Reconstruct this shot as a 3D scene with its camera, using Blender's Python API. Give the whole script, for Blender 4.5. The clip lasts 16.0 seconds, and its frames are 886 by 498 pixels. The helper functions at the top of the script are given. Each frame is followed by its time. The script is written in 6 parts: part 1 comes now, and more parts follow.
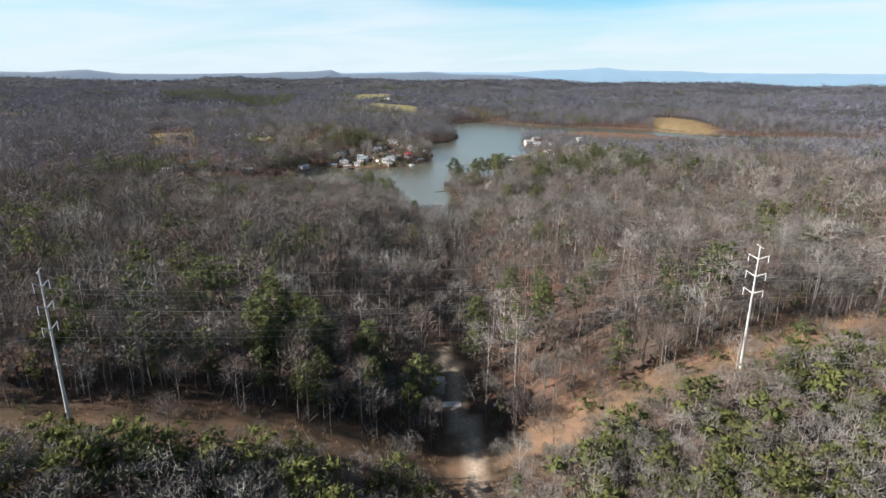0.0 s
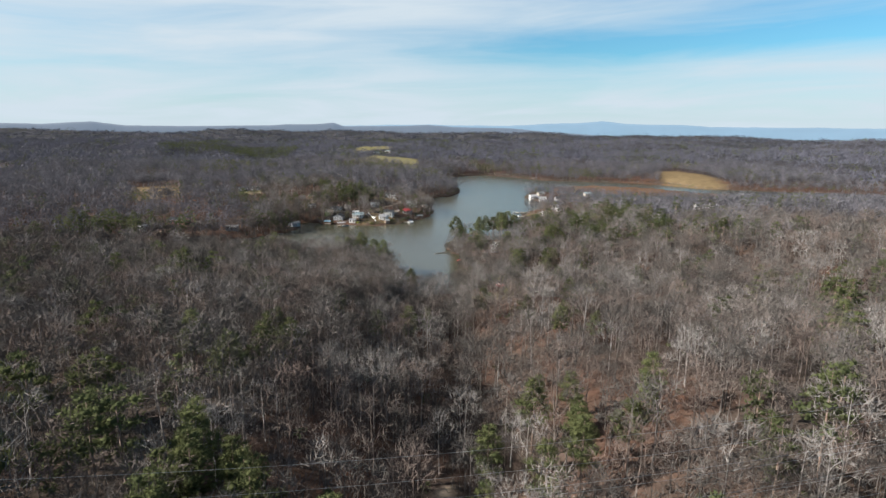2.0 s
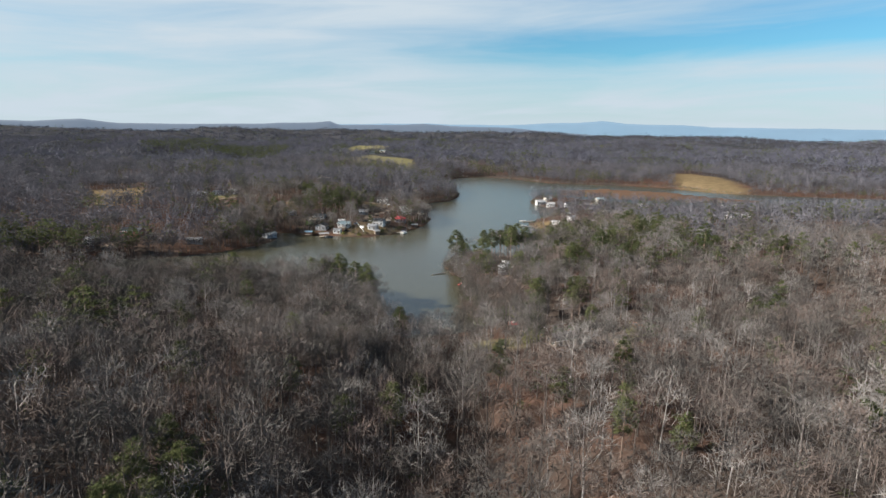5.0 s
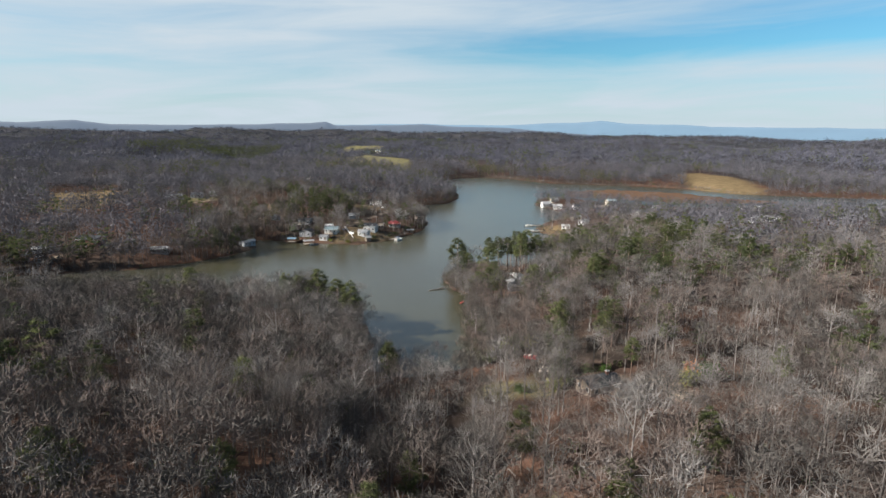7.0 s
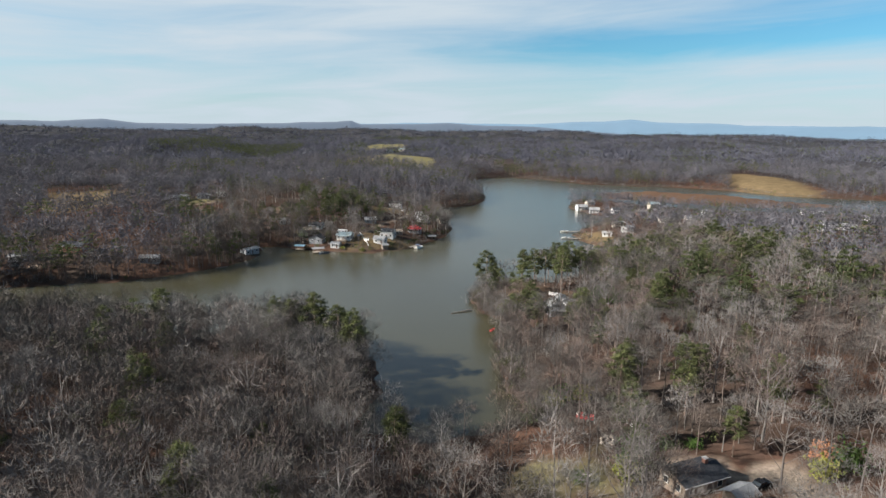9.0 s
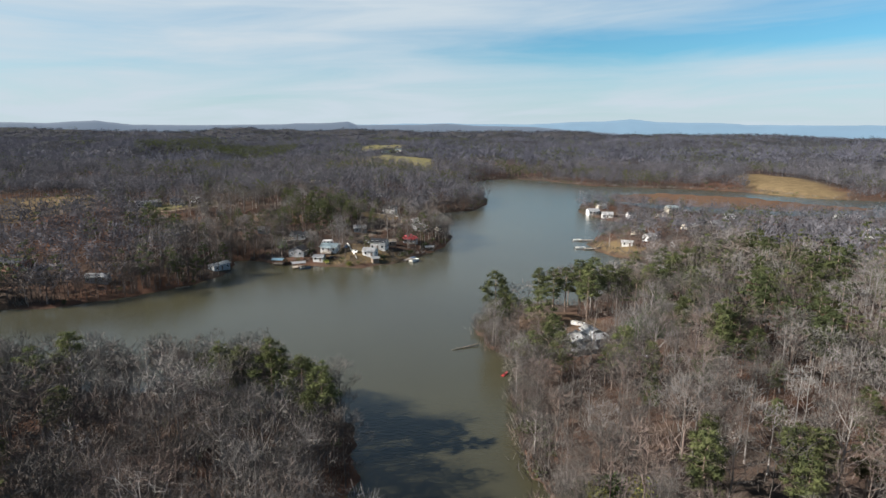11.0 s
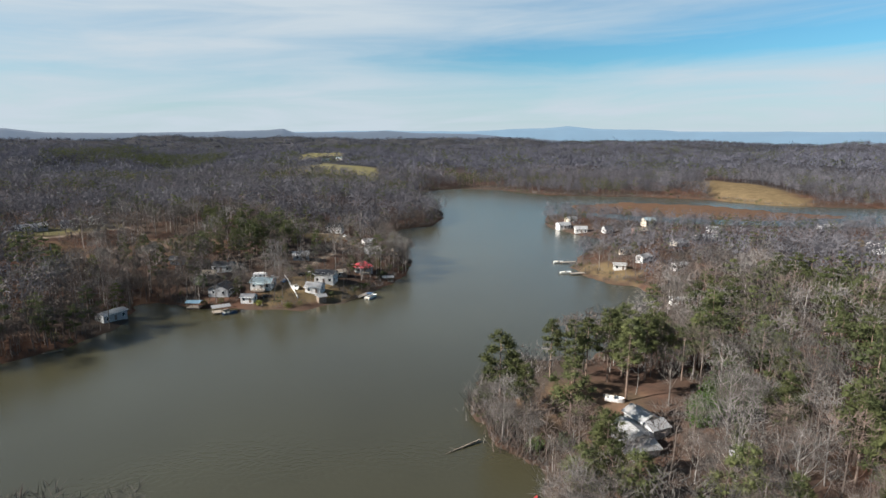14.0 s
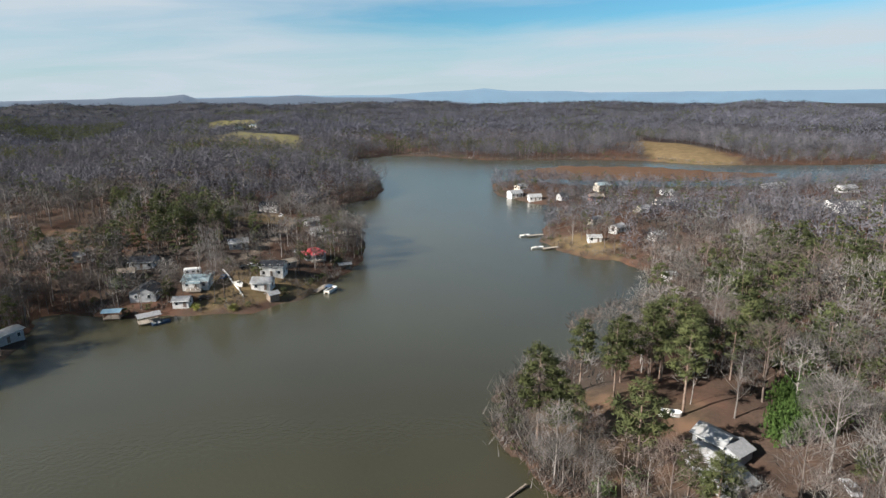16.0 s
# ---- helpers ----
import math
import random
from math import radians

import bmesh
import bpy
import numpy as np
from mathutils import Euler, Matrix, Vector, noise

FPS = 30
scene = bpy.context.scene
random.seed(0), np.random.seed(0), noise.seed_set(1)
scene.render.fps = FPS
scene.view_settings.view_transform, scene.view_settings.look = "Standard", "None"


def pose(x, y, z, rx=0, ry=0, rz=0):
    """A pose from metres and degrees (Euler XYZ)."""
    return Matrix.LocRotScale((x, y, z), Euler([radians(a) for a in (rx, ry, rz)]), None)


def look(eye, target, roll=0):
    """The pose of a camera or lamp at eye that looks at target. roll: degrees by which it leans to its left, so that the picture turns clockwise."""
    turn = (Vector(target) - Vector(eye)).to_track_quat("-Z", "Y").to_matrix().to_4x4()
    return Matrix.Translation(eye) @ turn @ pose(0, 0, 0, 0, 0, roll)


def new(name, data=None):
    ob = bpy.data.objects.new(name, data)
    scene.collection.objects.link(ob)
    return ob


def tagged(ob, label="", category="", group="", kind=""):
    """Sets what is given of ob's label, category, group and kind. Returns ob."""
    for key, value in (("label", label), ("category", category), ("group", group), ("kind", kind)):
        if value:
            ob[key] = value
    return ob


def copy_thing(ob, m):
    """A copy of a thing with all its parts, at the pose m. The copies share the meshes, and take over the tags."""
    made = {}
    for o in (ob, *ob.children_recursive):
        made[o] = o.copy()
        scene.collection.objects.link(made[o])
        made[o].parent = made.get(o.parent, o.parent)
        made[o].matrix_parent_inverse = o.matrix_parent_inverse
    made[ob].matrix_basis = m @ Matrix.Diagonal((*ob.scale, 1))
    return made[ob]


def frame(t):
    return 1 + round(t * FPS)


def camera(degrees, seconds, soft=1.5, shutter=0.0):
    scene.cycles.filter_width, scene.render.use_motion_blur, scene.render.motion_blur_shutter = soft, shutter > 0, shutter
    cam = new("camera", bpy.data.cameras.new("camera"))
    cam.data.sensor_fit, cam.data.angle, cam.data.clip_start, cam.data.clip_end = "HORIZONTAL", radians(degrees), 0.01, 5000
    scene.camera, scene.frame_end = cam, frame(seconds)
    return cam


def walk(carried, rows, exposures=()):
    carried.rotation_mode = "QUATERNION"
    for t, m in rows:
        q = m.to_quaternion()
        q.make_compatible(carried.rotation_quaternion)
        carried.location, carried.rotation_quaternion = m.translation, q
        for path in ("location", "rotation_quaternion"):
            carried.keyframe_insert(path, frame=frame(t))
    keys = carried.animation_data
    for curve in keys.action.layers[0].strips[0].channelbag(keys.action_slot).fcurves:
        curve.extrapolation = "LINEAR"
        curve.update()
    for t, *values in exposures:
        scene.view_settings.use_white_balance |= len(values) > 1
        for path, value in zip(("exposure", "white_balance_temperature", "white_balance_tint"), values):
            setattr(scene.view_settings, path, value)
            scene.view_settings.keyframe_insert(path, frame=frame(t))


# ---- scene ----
cam = camera(74.7, 16.0)
PATH = [
    (0, (1.6, -1.107, 84.162), (1.599, 0.809, 83.588), 0.2),
    (0.5, (1.763, 9.051, 84.151), (1.759, 10.978, 83.615), 0.2),
    (1, (1.76, 19.356, 84.214), (1.755, 21.296, 83.728), 0.1),
    (1.5, (1.575, 30.135, 84.226), (1.57, 32.087, 83.792), 0.3),
    (2, (1.464, 40.954, 84.173), (1.46, 42.912, 83.765), 0.4),
    (2.5, (1.352, 51.766, 84.112), (1.349, 53.726, 83.71), 0.5),
    (3, (1.164, 62.768, 84.147), (1.163, 64.727, 83.742), 0.6),
    (3.5, (0.942, 73.898, 84.185), (0.944, 75.856, 83.776), 0.6),
    (4, (0.844, 84.715, 84.151), (0.847, 86.672, 83.74), 0.7),
    (4.2, (0.83, 89.09, 84.051), (0.834, 91.047, 83.641), 0.7),
    (6.5, (0.435, 141.501, 79.052), (0.444, 143.458, 78.642), 0.6),
    (7, (0.26, 153.203, 78.278), (0.273, 155.161, 77.871), 0.5),
    (7.5, (-0.03, 164.96, 77.502), (-0.014, 166.917, 77.091), 0.6),
    (8, (-0.43, 176.679, 76.649), (-0.453, 178.636, 76.237), 0.6),
    (8.5, (-0.583, 188.132, 75.839), (-0.65, 190.089, 75.43), 0.5),
    (9, (-0.511, 199.189, 75.255), (-0.581, 201.145, 74.845), 0.5),
    (9.2, (-0.601, 203.7, 75.14), (-0.668, 205.656, 74.728), 0.2),
    (11.3, (-2.648, 252.249, 72.227), (-2.713, 254.207, 71.822), 0.3),
    (11.5, (-2.851, 256.849, 72.129), (-2.915, 258.806, 71.725), 0.5),
    (12, (-3.261, 268.232, 71.776), (-3.323, 270.19, 71.371), 0.5),
    (12.5, (-4.173, 279.32, 71.505), (-4.231, 281.278, 71.101), 0.5),
    (13, (-6.331, 289.619, 71.274), (-6.369, 291.578, 70.876), 0.5),
    (13.5, (-9.925, 298.859, 71.086), (-9.872, 300.821, 70.698), 0.4),
    (14, (-14.285, 307.872, 70.943), (-14.148, 309.83, 70.561), 0.1),
    (14.5, (-18.777, 316.913, 70.764), (-18.583, 318.867, 70.387), -0.1),
    (15, (-22.959, 325.993, 70.701), (-22.734, 327.939, 70.3), -0.3),
    (15.5, (-27.234, 334.922, 70.661), (-26.889, 336.84, 70.21), -0.6),
    (16, (-31.317, 343.934, 70.701), (-30.908, 345.827, 70.201), -0.7),
]
walk(cam, [(t, look(eye, target, roll)) for t, eye, target, roll in PATH], exposures=[(0, 1.30), (0.8, 1.2), (1.8, 1.04), (3.0, 0.95), (9.0, 0.90), (16.0, 0.84)])

# ---- world, sun ----
SUN_FROM = Vector((-0.86, -0.15, 0.48)).normalized()
world = bpy.data.worlds.new("sky")
scene.world = world
world.use_nodes = True
wn, wl = world.node_tree.nodes, world.node_tree.links
wn.clear()


def wnode(kind):
    return wn.new(kind)


w_out = wnode("ShaderNodeOutputWorld")
w_bg = wnode("ShaderNodeBackground")
w_sky = wnode('ShaderNodeTexSky')
w_sky.sky_type = 'NISHITA'
w_sky.sun_disc = False
w_sky.sun_elevation = math.asin(SUN_FROM.z)
w_sky.sun_rotation = math.atan2(SUN_FROM.x, SUN_FROM.y)
w_sky.altitude = 200
w_sky.air_density = 1.0
w_sky.dust_density = 0.7
w_sky.ozone_density = 1.4
w_co = wnode("ShaderNodeTexCoord")
w_sep = wnode("ShaderNodeSeparateXYZ")
wl.new(w_co.outputs["Generated"], w_sep.inputs[0])


def wmath(op, *ins):
    """A maths node on sockets or numbers."""
    n = wnode('ShaderNodeMath')
    n.operation = op
    for k, v in enumerate(ins):
        if isinstance(v, (int, float)):
            n.inputs[k].default_value = v
        else:
            wl.new(v, n.inputs[k])
    return n.outputs[0]


def wstep(v, a, b, lo=0.0, hi=1.0):
    n = wnode('ShaderNodeMapRange')
    n.interpolation_type = 'SMOOTHSTEP'
    wl.new(v, n.inputs["Value"])
    for key, value in (("From Min", a), ("From Max", b), ("To Min", lo), ("To Max", hi)):
        n.inputs[key].default_value = value
    return n.outputs[0]


# high cirrus: azimuth and elevation in degrees, long streaks, one clearer lane that opens to the east
AZ = wmath('MINIMUM', wmath('MAXIMUM', wmath('MULTIPLY', wmath('ARCTAN2', w_sep.outputs["X"], w_sep.outputs["Y"]), 57.3), -70), 70)
EL = wmath('MULTIPLY', wmath('ARCSINE', w_sep.outputs["Z"]), 57.3)
w_comb = wnode("ShaderNodeCombineXYZ")
wl.new(wmath('MULTIPLY', AZ, 0.05), w_comb.inputs["X"])
wl.new(wmath('SUBTRACT', wmath('MULTIPLY', EL, 0.42), wmath('MULTIPLY', AZ, 0.016)), w_comb.inputs["Y"])
w_no = wnode('ShaderNodeTexNoise')
w_no.noise_dimensions = '2D'
for key, value in (("Scale", 1.0), ("Detail", 7.0), ("Roughness", 0.55), ("Distortion", 0.35)):
    w_no.inputs[key].default_value = value
wl.new(w_comb.outputs[0], w_no.inputs["Vector"])
off = wmath('DIVIDE', wmath('SUBTRACT', EL, wmath('MULTIPLY_ADD', AZ, 0.03, 7.0)), wmath('MAXIMUM', wmath('MULTIPLY_ADD', AZ, 0.012, 1.75), 0.7))
lane_open = wmath('MULTIPLY', wmath('EXPONENT', wmath('MULTIPLY', wmath('MULTIPLY', off, off), -1.0)), wstep(AZ, -30, 22))
upper = wmath('MULTIPLY', wstep(EL, 8.5, 11.5), wstep(AZ, -14, 40, 0.0, 0.42))
streak = wmath('MULTIPLY', wmath('SUBTRACT', w_no.outputs["Fac"], 0.5), 1.1)
w_mx_out = wmath('MINIMUM', wmath('MAXIMUM', wmath('SUBTRACT', wmath('ADD', 0.86, streak), wmath('ADD', wmath('MULTIPLY', lane_open, 0.84), upper)), 0.0), 1.0)
w_mx_out = wmath('MAXIMUM', w_mx_out, wstep(w_sep.outputs["Z"], 0.0, 0.085, 0.93, 0.0))
w_sc = wnode('ShaderNodeVectorMath')
w_sc.operation = 'SCALE'
w_deep = wnode("ShaderNodeMapRange")
for key, value in (("From Min", 0.25), ("From Max", 0.65), ("To Min", 0.112), ("To Max", 0.055)):
    w_deep.inputs[key].default_value = value
wl.new(w_sep.outputs["Z"], w_deep.inputs["Value"])
wl.new(w_deep.outputs[0], w_sc.inputs["Scale"])
w_dot = wnode('ShaderNodeVectorMath')
w_dot.operation = 'DOT_PRODUCT'
w_dot.inputs[1].default_value = SUN_FROM
w_veil = wnode('ShaderNodeMapRange')
w_veil.interpolation_type = 'SMOOTHSTEP'
for key, value in (("From Min", 0.80), ("From Max", 0.96), ("To Min", 0.0), ("To Max", 0.9)):
    w_veil.inputs[key].default_value = value
w_mx2 = wnode('ShaderNodeMath')
w_mx2.operation = 'MAXIMUM'
wl.new(w_co.outputs["Generated"], w_dot.inputs[0])
wl.new(w_dot.outputs["Value"], w_veil.inputs["Value"])
w_tint = wnode('ShaderNodeMix')
w_tint.data_type = 'RGBA'
w_tint.blend_type = 'MULTIPLY'
w_tint.inputs["Factor"].default_value = 1.0
w_tint.inputs["B"].default_value = (0.55, 1.06, 1.27, 1)
w_mix = wnode('ShaderNodeMix')
w_mix.data_type = 'RGBA'
w_mix.inputs["B"].default_value = (0.645, 0.75, 0.835, 1)
wl.new(w_sky.outputs[0], w_sc.inputs[0])
wl.new(w_sc.outputs[0], w_tint.inputs["A"])
w_thin = wnode("ShaderNodeMapRange")
for key, value in (("From Min", 0.22), ("From Max", 0.5), ("To Min", 1.0), ("To Max", 0.15)):
    w_thin.inputs[key].default_value = value
w_mul = wnode('ShaderNodeMath')
w_mul.operation = 'MULTIPLY'
wl.new(w_sep.outputs["Z"], w_thin.inputs["Value"])
wl.new(w_mx_out, w_mul.inputs[0])
wl.new(w_thin.outputs[0], w_mul.inputs[1])
wl.new(w_mul.outputs[0], w_mx2.inputs[0])
wl.new(w_veil.outputs[0], w_mx2.inputs[1])
wl.new(w_mx2.outputs[0], w_mix.inputs["Factor"])
wl.new(w_tint.outputs["Result"], w_mix.inputs["A"])
wl.new(w_mix.outputs["Result"], w_bg.inputs["Color"])
wl.new(w_bg.outputs[0], w_out.inputs["Surface"])
w_bg.inputs["Strength"].default_value = 0.50

sun = new("sun", bpy.data.lights.new("sun", "SUN"))
sun.data.energy, sun.data.angle, sun.data.color = 6.6, radians(0.6), (1.0, 0.945, 0.875)
sun.matrix_world = look((0, 0, 300), Vector((0, 0, 300)) - SUN_FROM)


# ---- materials ----
def material(name, base, rough=0.85, scale=1.0, spread=0.35, second=None, bump=0.0, metal=0.0, coarse=None, spec=0.3, per_object=0.0, attr=None, thin=0.0):
    """A surface with grain at two scales: base colour, a second colour mixed in by coarse noise, bump."""
    m = bpy.data.materials.new(name)
    m.use_nodes = True
    nt, nl = m.node_tree.nodes, m.node_tree.links
    bs = nt["Principled BSDF"]
    co = nt.new("ShaderNodeTexCoord")
    fine = nt.new("ShaderNodeTexNoise")
    fine.inputs["Scale"].default_value, fine.inputs["Detail"].default_value = 6.0 * scale, 5
    big = nt.new("ShaderNodeTexNoise")
    big.inputs["Scale"].default_value, big.inputs["Detail"].default_value = coarse or 0.6 * scale, 4
    for n in (fine, big):
        nl.new(co.outputs["Object"], n.inputs["Vector"])
    r = nt.new("ShaderNodeValToRGB")
    lo = [c * (1 - spread) for c in base]
    hi = [min(1, c * (1 + spread)) for c in base]
    r.color_ramp.elements[0].position, r.color_ramp.elements[1].position = 0.3, 0.7
    r.color_ramp.elements[0].color, r.color_ramp.elements[1].color = (*lo, 1), (*hi, 1)
    nl.new(fine.outputs["Fac"], r.inputs[0])
    out = r.outputs["Color"]
    if second:
        k = nt.new("ShaderNodeValToRGB")
        k.color_ramp.elements[0].position, k.color_ramp.elements[1].position = 0.42, 0.62
        nl.new(big.outputs["Fac"], k.inputs[0])
        mx = nt.new("ShaderNodeMix")
        mx.data_type = "RGBA"
        mx.inputs["B"].default_value = (*second, 1)
        nl.new(k.outputs["Color"], mx.inputs["Factor"])
        nl.new(out, mx.inputs["A"])
        out = mx.outputs["Result"]
    if per_object or attr:
        hs = nt.new("ShaderNodeHueSaturation")
        mr = nt.new("ShaderNodeMapRange")
        mr.inputs["To Min"].default_value, mr.inputs["To Max"].default_value = 1 - per_object, 1 + per_object
        if attr:
            at = nt.new("ShaderNodeAttribute")
            at.attribute_name = attr
            nl.new(at.outputs["Fac"], mr.inputs["Value"])
        else:
            oi = nt.new("ShaderNodeObjectInfo")
            nl.new(oi.outputs["Random"], mr.inputs["Value"])
        nl.new(mr.outputs[0], hs.inputs["Value"])
        nl.new(out, hs.inputs["Color"])
        out = hs.outputs["Color"]
    nl.new(out, bs.inputs["Base Color"])
    bs.inputs["Roughness"].default_value, bs.inputs["Metallic"].default_value = rough, metal
    bs.inputs["Specular IOR Level"].default_value = spec
    if bump:
        b = nt.new("ShaderNodeBump")
        b.inputs["Strength"].default_value, b.inputs["Distance"].default_value = bump, 0.05
        nl.new(fine.outputs["Fac"], b.inputs["Height"])
        nl.new(b.outputs[0], bs.inputs["Normal"])
    if thin:
        tl, ms = nt.new("ShaderNodeBsdfTranslucent"), nt.new("ShaderNodeMixShader")
        nl.new(out, tl.inputs["Color"])
        ms.inputs[0].default_value = thin
        nl.new(bs.outputs[0], ms.inputs[1])
        nl.new(tl.outputs[0], ms.inputs[2])
        nl.new(ms.outputs[0], nt["Material Output"].inputs["Surface"])
    return m


def twig_material(name, dark, pale, russet, thin=0.0):
    """Bark and twigs: colour from dark to pale grey by tree (attribute or object), a few russet."""
    m = bpy.data.materials.new(name)
    m.use_nodes = True
    nt, nl = m.node_tree.nodes, m.node_tree.links
    bs = nt["Principled BSDF"]
    at = nt.new("ShaderNodeAttribute")
    at.attribute_name = "tint"
    oi = nt.new("ShaderNodeObjectInfo")
    ad = nt.new("ShaderNodeMath")
    ad.operation = "ADD"
    nl.new(at.outputs["Fac"], ad.inputs[0])
    nl.new(oi.outputs["Random"], ad.inputs[1])
    fr = nt.new("ShaderNodeMath")
    fr.operation = "FRACT"
    nl.new(ad.outputs[0], fr.inputs[0])
    r = nt.new("ShaderNodeValToRGB")
    e = r.color_ramp.elements
    e[0].position, e[0].color = 0.0, (*[c * 0.6 for c in dark], 1)
    e[1].position, e[1].color = 0.62, (*[c * 1.15 for c in pale], 1)
    x = e.new(0.34)
    x.color = (*[c * 1.25 for c in dark], 1)
    x = e.new(0.72)
    x.color = (*dark, 1)
    x = e.new(1.0)
    x.color = (*russet, 1)
    nl.new(fr.outputs[0], r.inputs[0])
    co = nt.new("ShaderNodeTexCoord")
    n = nt.new("ShaderNodeTexNoise")
    n.inputs["Scale"].default_value, n.inputs["Detail"].default_value = 1.5, 4
    nl.new(co.outputs["Object"], n.inputs["Vector"])
    hs = nt.new("ShaderNodeHueSaturation")
    mr = nt.new("ShaderNodeMapRange")
    mr.inputs["To Min"].default_value, mr.inputs["To Max"].default_value = 0.72, 1.28
    nl.new(n.outputs["Fac"], mr.inputs["Value"])
    nl.new(mr.outputs[0], hs.inputs["Value"])
    nl.new(r.outputs["Color"], hs.inputs["Color"])
    nl.new(hs.outputs["Color"], bs.inputs["Base Color"])
    bs.inputs["Roughness"].default_value = 0.9
    bs.inputs["Specular IOR Level"].default_value = 0.02
    if thin:
        tl, ms = nt.new("ShaderNodeBsdfTranslucent"), nt.new("ShaderNodeMixShader")
        nl.new(hs.outputs["Color"], tl.inputs["Color"])
        ms.inputs[0].default_value = thin
        nl.new(bs.outputs[0], ms.inputs[1])
        nl.new(tl.outputs[0], ms.inputs[2])
        nl.new(ms.outputs[0], nt["Material Output"].inputs["Surface"])
    return m


M_TWIG = twig_material("bare_twigs", (0.080, 0.074, 0.069), (0.153, 0.142, 0.135), (0.122, 0.093, 0.081))
# woods further off: haze painted into the twig colours, bluer by distance
M_CROWN_HAZED = twig_material("hazed_twigs", (0.082, 0.080, 0.090), (0.133, 0.130, 0.144), (0.111, 0.097, 0.104), 0.15)
M_FARWOOD_HAZED = twig_material("far_hazed_twigs", (0.067, 0.068, 0.084), (0.103, 0.103, 0.126), (0.087, 0.081, 0.094), 0.15)
M_HORIZON_HAZED = twig_material("horizon_hazed_twigs", (0.052, 0.056, 0.072), (0.079, 0.083, 0.104), (0.069, 0.069, 0.083), 0.15)
M_SEDGE = material("dry_sedge", (0.27, 0.185, 0.105), 0.9, 1.0, 0.3, (0.20, 0.13, 0.075), attr="tint", per_object=0.3)
M_BARK = twig_material("bark", (0.115, 0.101, 0.093), (0.254, 0.234, 0.221), (0.164, 0.128, 0.111))
M_PINEBARK = material("pine_bark", (0.16, 0.11, 0.085), 0.95, 2.0, 0.4, (0.22, 0.17, 0.14), 0.4)
M_NEEDLE = material("pine_needles", (0.096, 0.105, 0.046), 0.95, 0.5, 0.2, (0.071, 0.083, 0.039), attr=None, per_object=0.3, coarse=0.25, spec=0.02, thin=0.35)
M_NEEDLE_FAR = material("pine_needles_far", (0.091, 0.101, 0.045), 0.95, 0.2, 0.25, (0.064, 0.076, 0.037), attr="tint", per_object=0.3, coarse=0.05, spec=0.02, thin=0.35)
M_SHRUB = material("evergreen_shrub", (0.075, 0.115, 0.03), 0.6, 0.6, 0.4, (0.05, 0.08, 0.025), per_object=0.25)

# ---- the land ----
WEST_SHORE = [(-28, 331), (-25, 352), (-29, 377), (-45, 391), (-80, 394), (-120, 392), (-170, 396), (-260, 400), (-262, 440), (-168, 468), (-155, 478),
              (-137, 495), (-125, 512), (-122, 530), (-129, 556), (-117, 556), (-92, 547), (-57, 543), (-40, 553), (-30, 567), (-14, 600), (-10, 634)]
NORTH_SHORE = [(-22, 690), (-30, 730), (-13, 756), (8, 769), (21, 812), (22, 860), (5, 920), (0, 1000), (25, 1085), (71, 1108), (112, 1086), (166, 1008),
               (221, 991), (277, 976), (332, 950), (372, 888), (440, 858), (560, 830), (600, 790), (560, 760), (330, 742), (240, 762), (175, 792), (150, 832)]
EAST_SHORE = [(115, 822), (101, 761), (113, 719), (128, 697), (91, 641), (79, 616), (79, 596), (86, 578), (97, 572), (100, 553), (96, 538), (76, 517), (64, 500),
              (44, 480), (24, 484), (9, 466), (3, 448), (9, 430), (16, 418), (12, 389), (13, 358), (18, 341), (4, 330), (-9, 328)]
LAKE = np.array(WEST_SHORE + NORTH_SHORE + EAST_SHORE, float)
MARSH = np.array([(150, 842), (158, 900), (231, 930), (309, 892), (349, 838), (400, 806), (380, 790), (300, 775), (250, 790), (200, 812)], float)
FIELD_TAN = [np.array(p, float) for p in (
    [(370, 1092), (428, 1098), (418, 900), (366, 808), (326, 824), (341, 950)],
    [(-376, 702), (-325, 738), (-258, 638), (-277, 576)],
    [(-370, 1340), (-330, 1420), (-350, 1540), (-400, 1500)],
    [(100, 1700), (210, 1760), (240, 1900), (120, 1880)],
    [(-95, 690), (-60, 707), (-47, 690), (-54, 664), (-80, 671)], [(-73, 545.5), (-39, 554.5), (-31, 570), (-63, 578), (-77, 561)],
    [(82, 614), (81, 597), (88, 580), (99, 574), (107, 587), (99, 606)],
    [(255, 640), (285, 665), (330, 640), (300, 610), (262, 615)])]
FIELD_GREEN = [np.array(p, float) for p in (
    [(-192, 1165), (-205, 1300), (-165, 1460), (-50, 1190), (-43, 1040), (-101, 1085)],
    [(-235, 1560), (-150, 1600), (-130, 1900), (-250, 1900)], [(10, 301), (13, 312), (22, 314), (32, 312), (30, 300)], [(-230, 636), (-212, 660), (-190, 684), (-200, 694), (-224, 684), (-240, 655)])]


def fbm(x, y, size, seed=0, octaves=4):
    """Smooth noise from -1 to 1, for arrays."""
    r = np.random.RandomState(seed + 77)
    total, amp, norm = 0 * x, 1.0, 0.0
    for o in range(octaves):
        for _ in range(3):
            a, p, q = r.uniform(0, 2 * math.pi, 3)
            k = 2 * math.pi / size * r.uniform(0.7, 1.3)
            total = total + amp * np.sin(k * (x * math.cos(a) + y * math.sin(a)) + p + 1.3 * np.sin(0.6 * k * (x * math.sin(a) - y * math.cos(a)) + q))
        norm += amp * 1.7
        amp, size = amp * 0.55, size * 0.48
    return total / norm


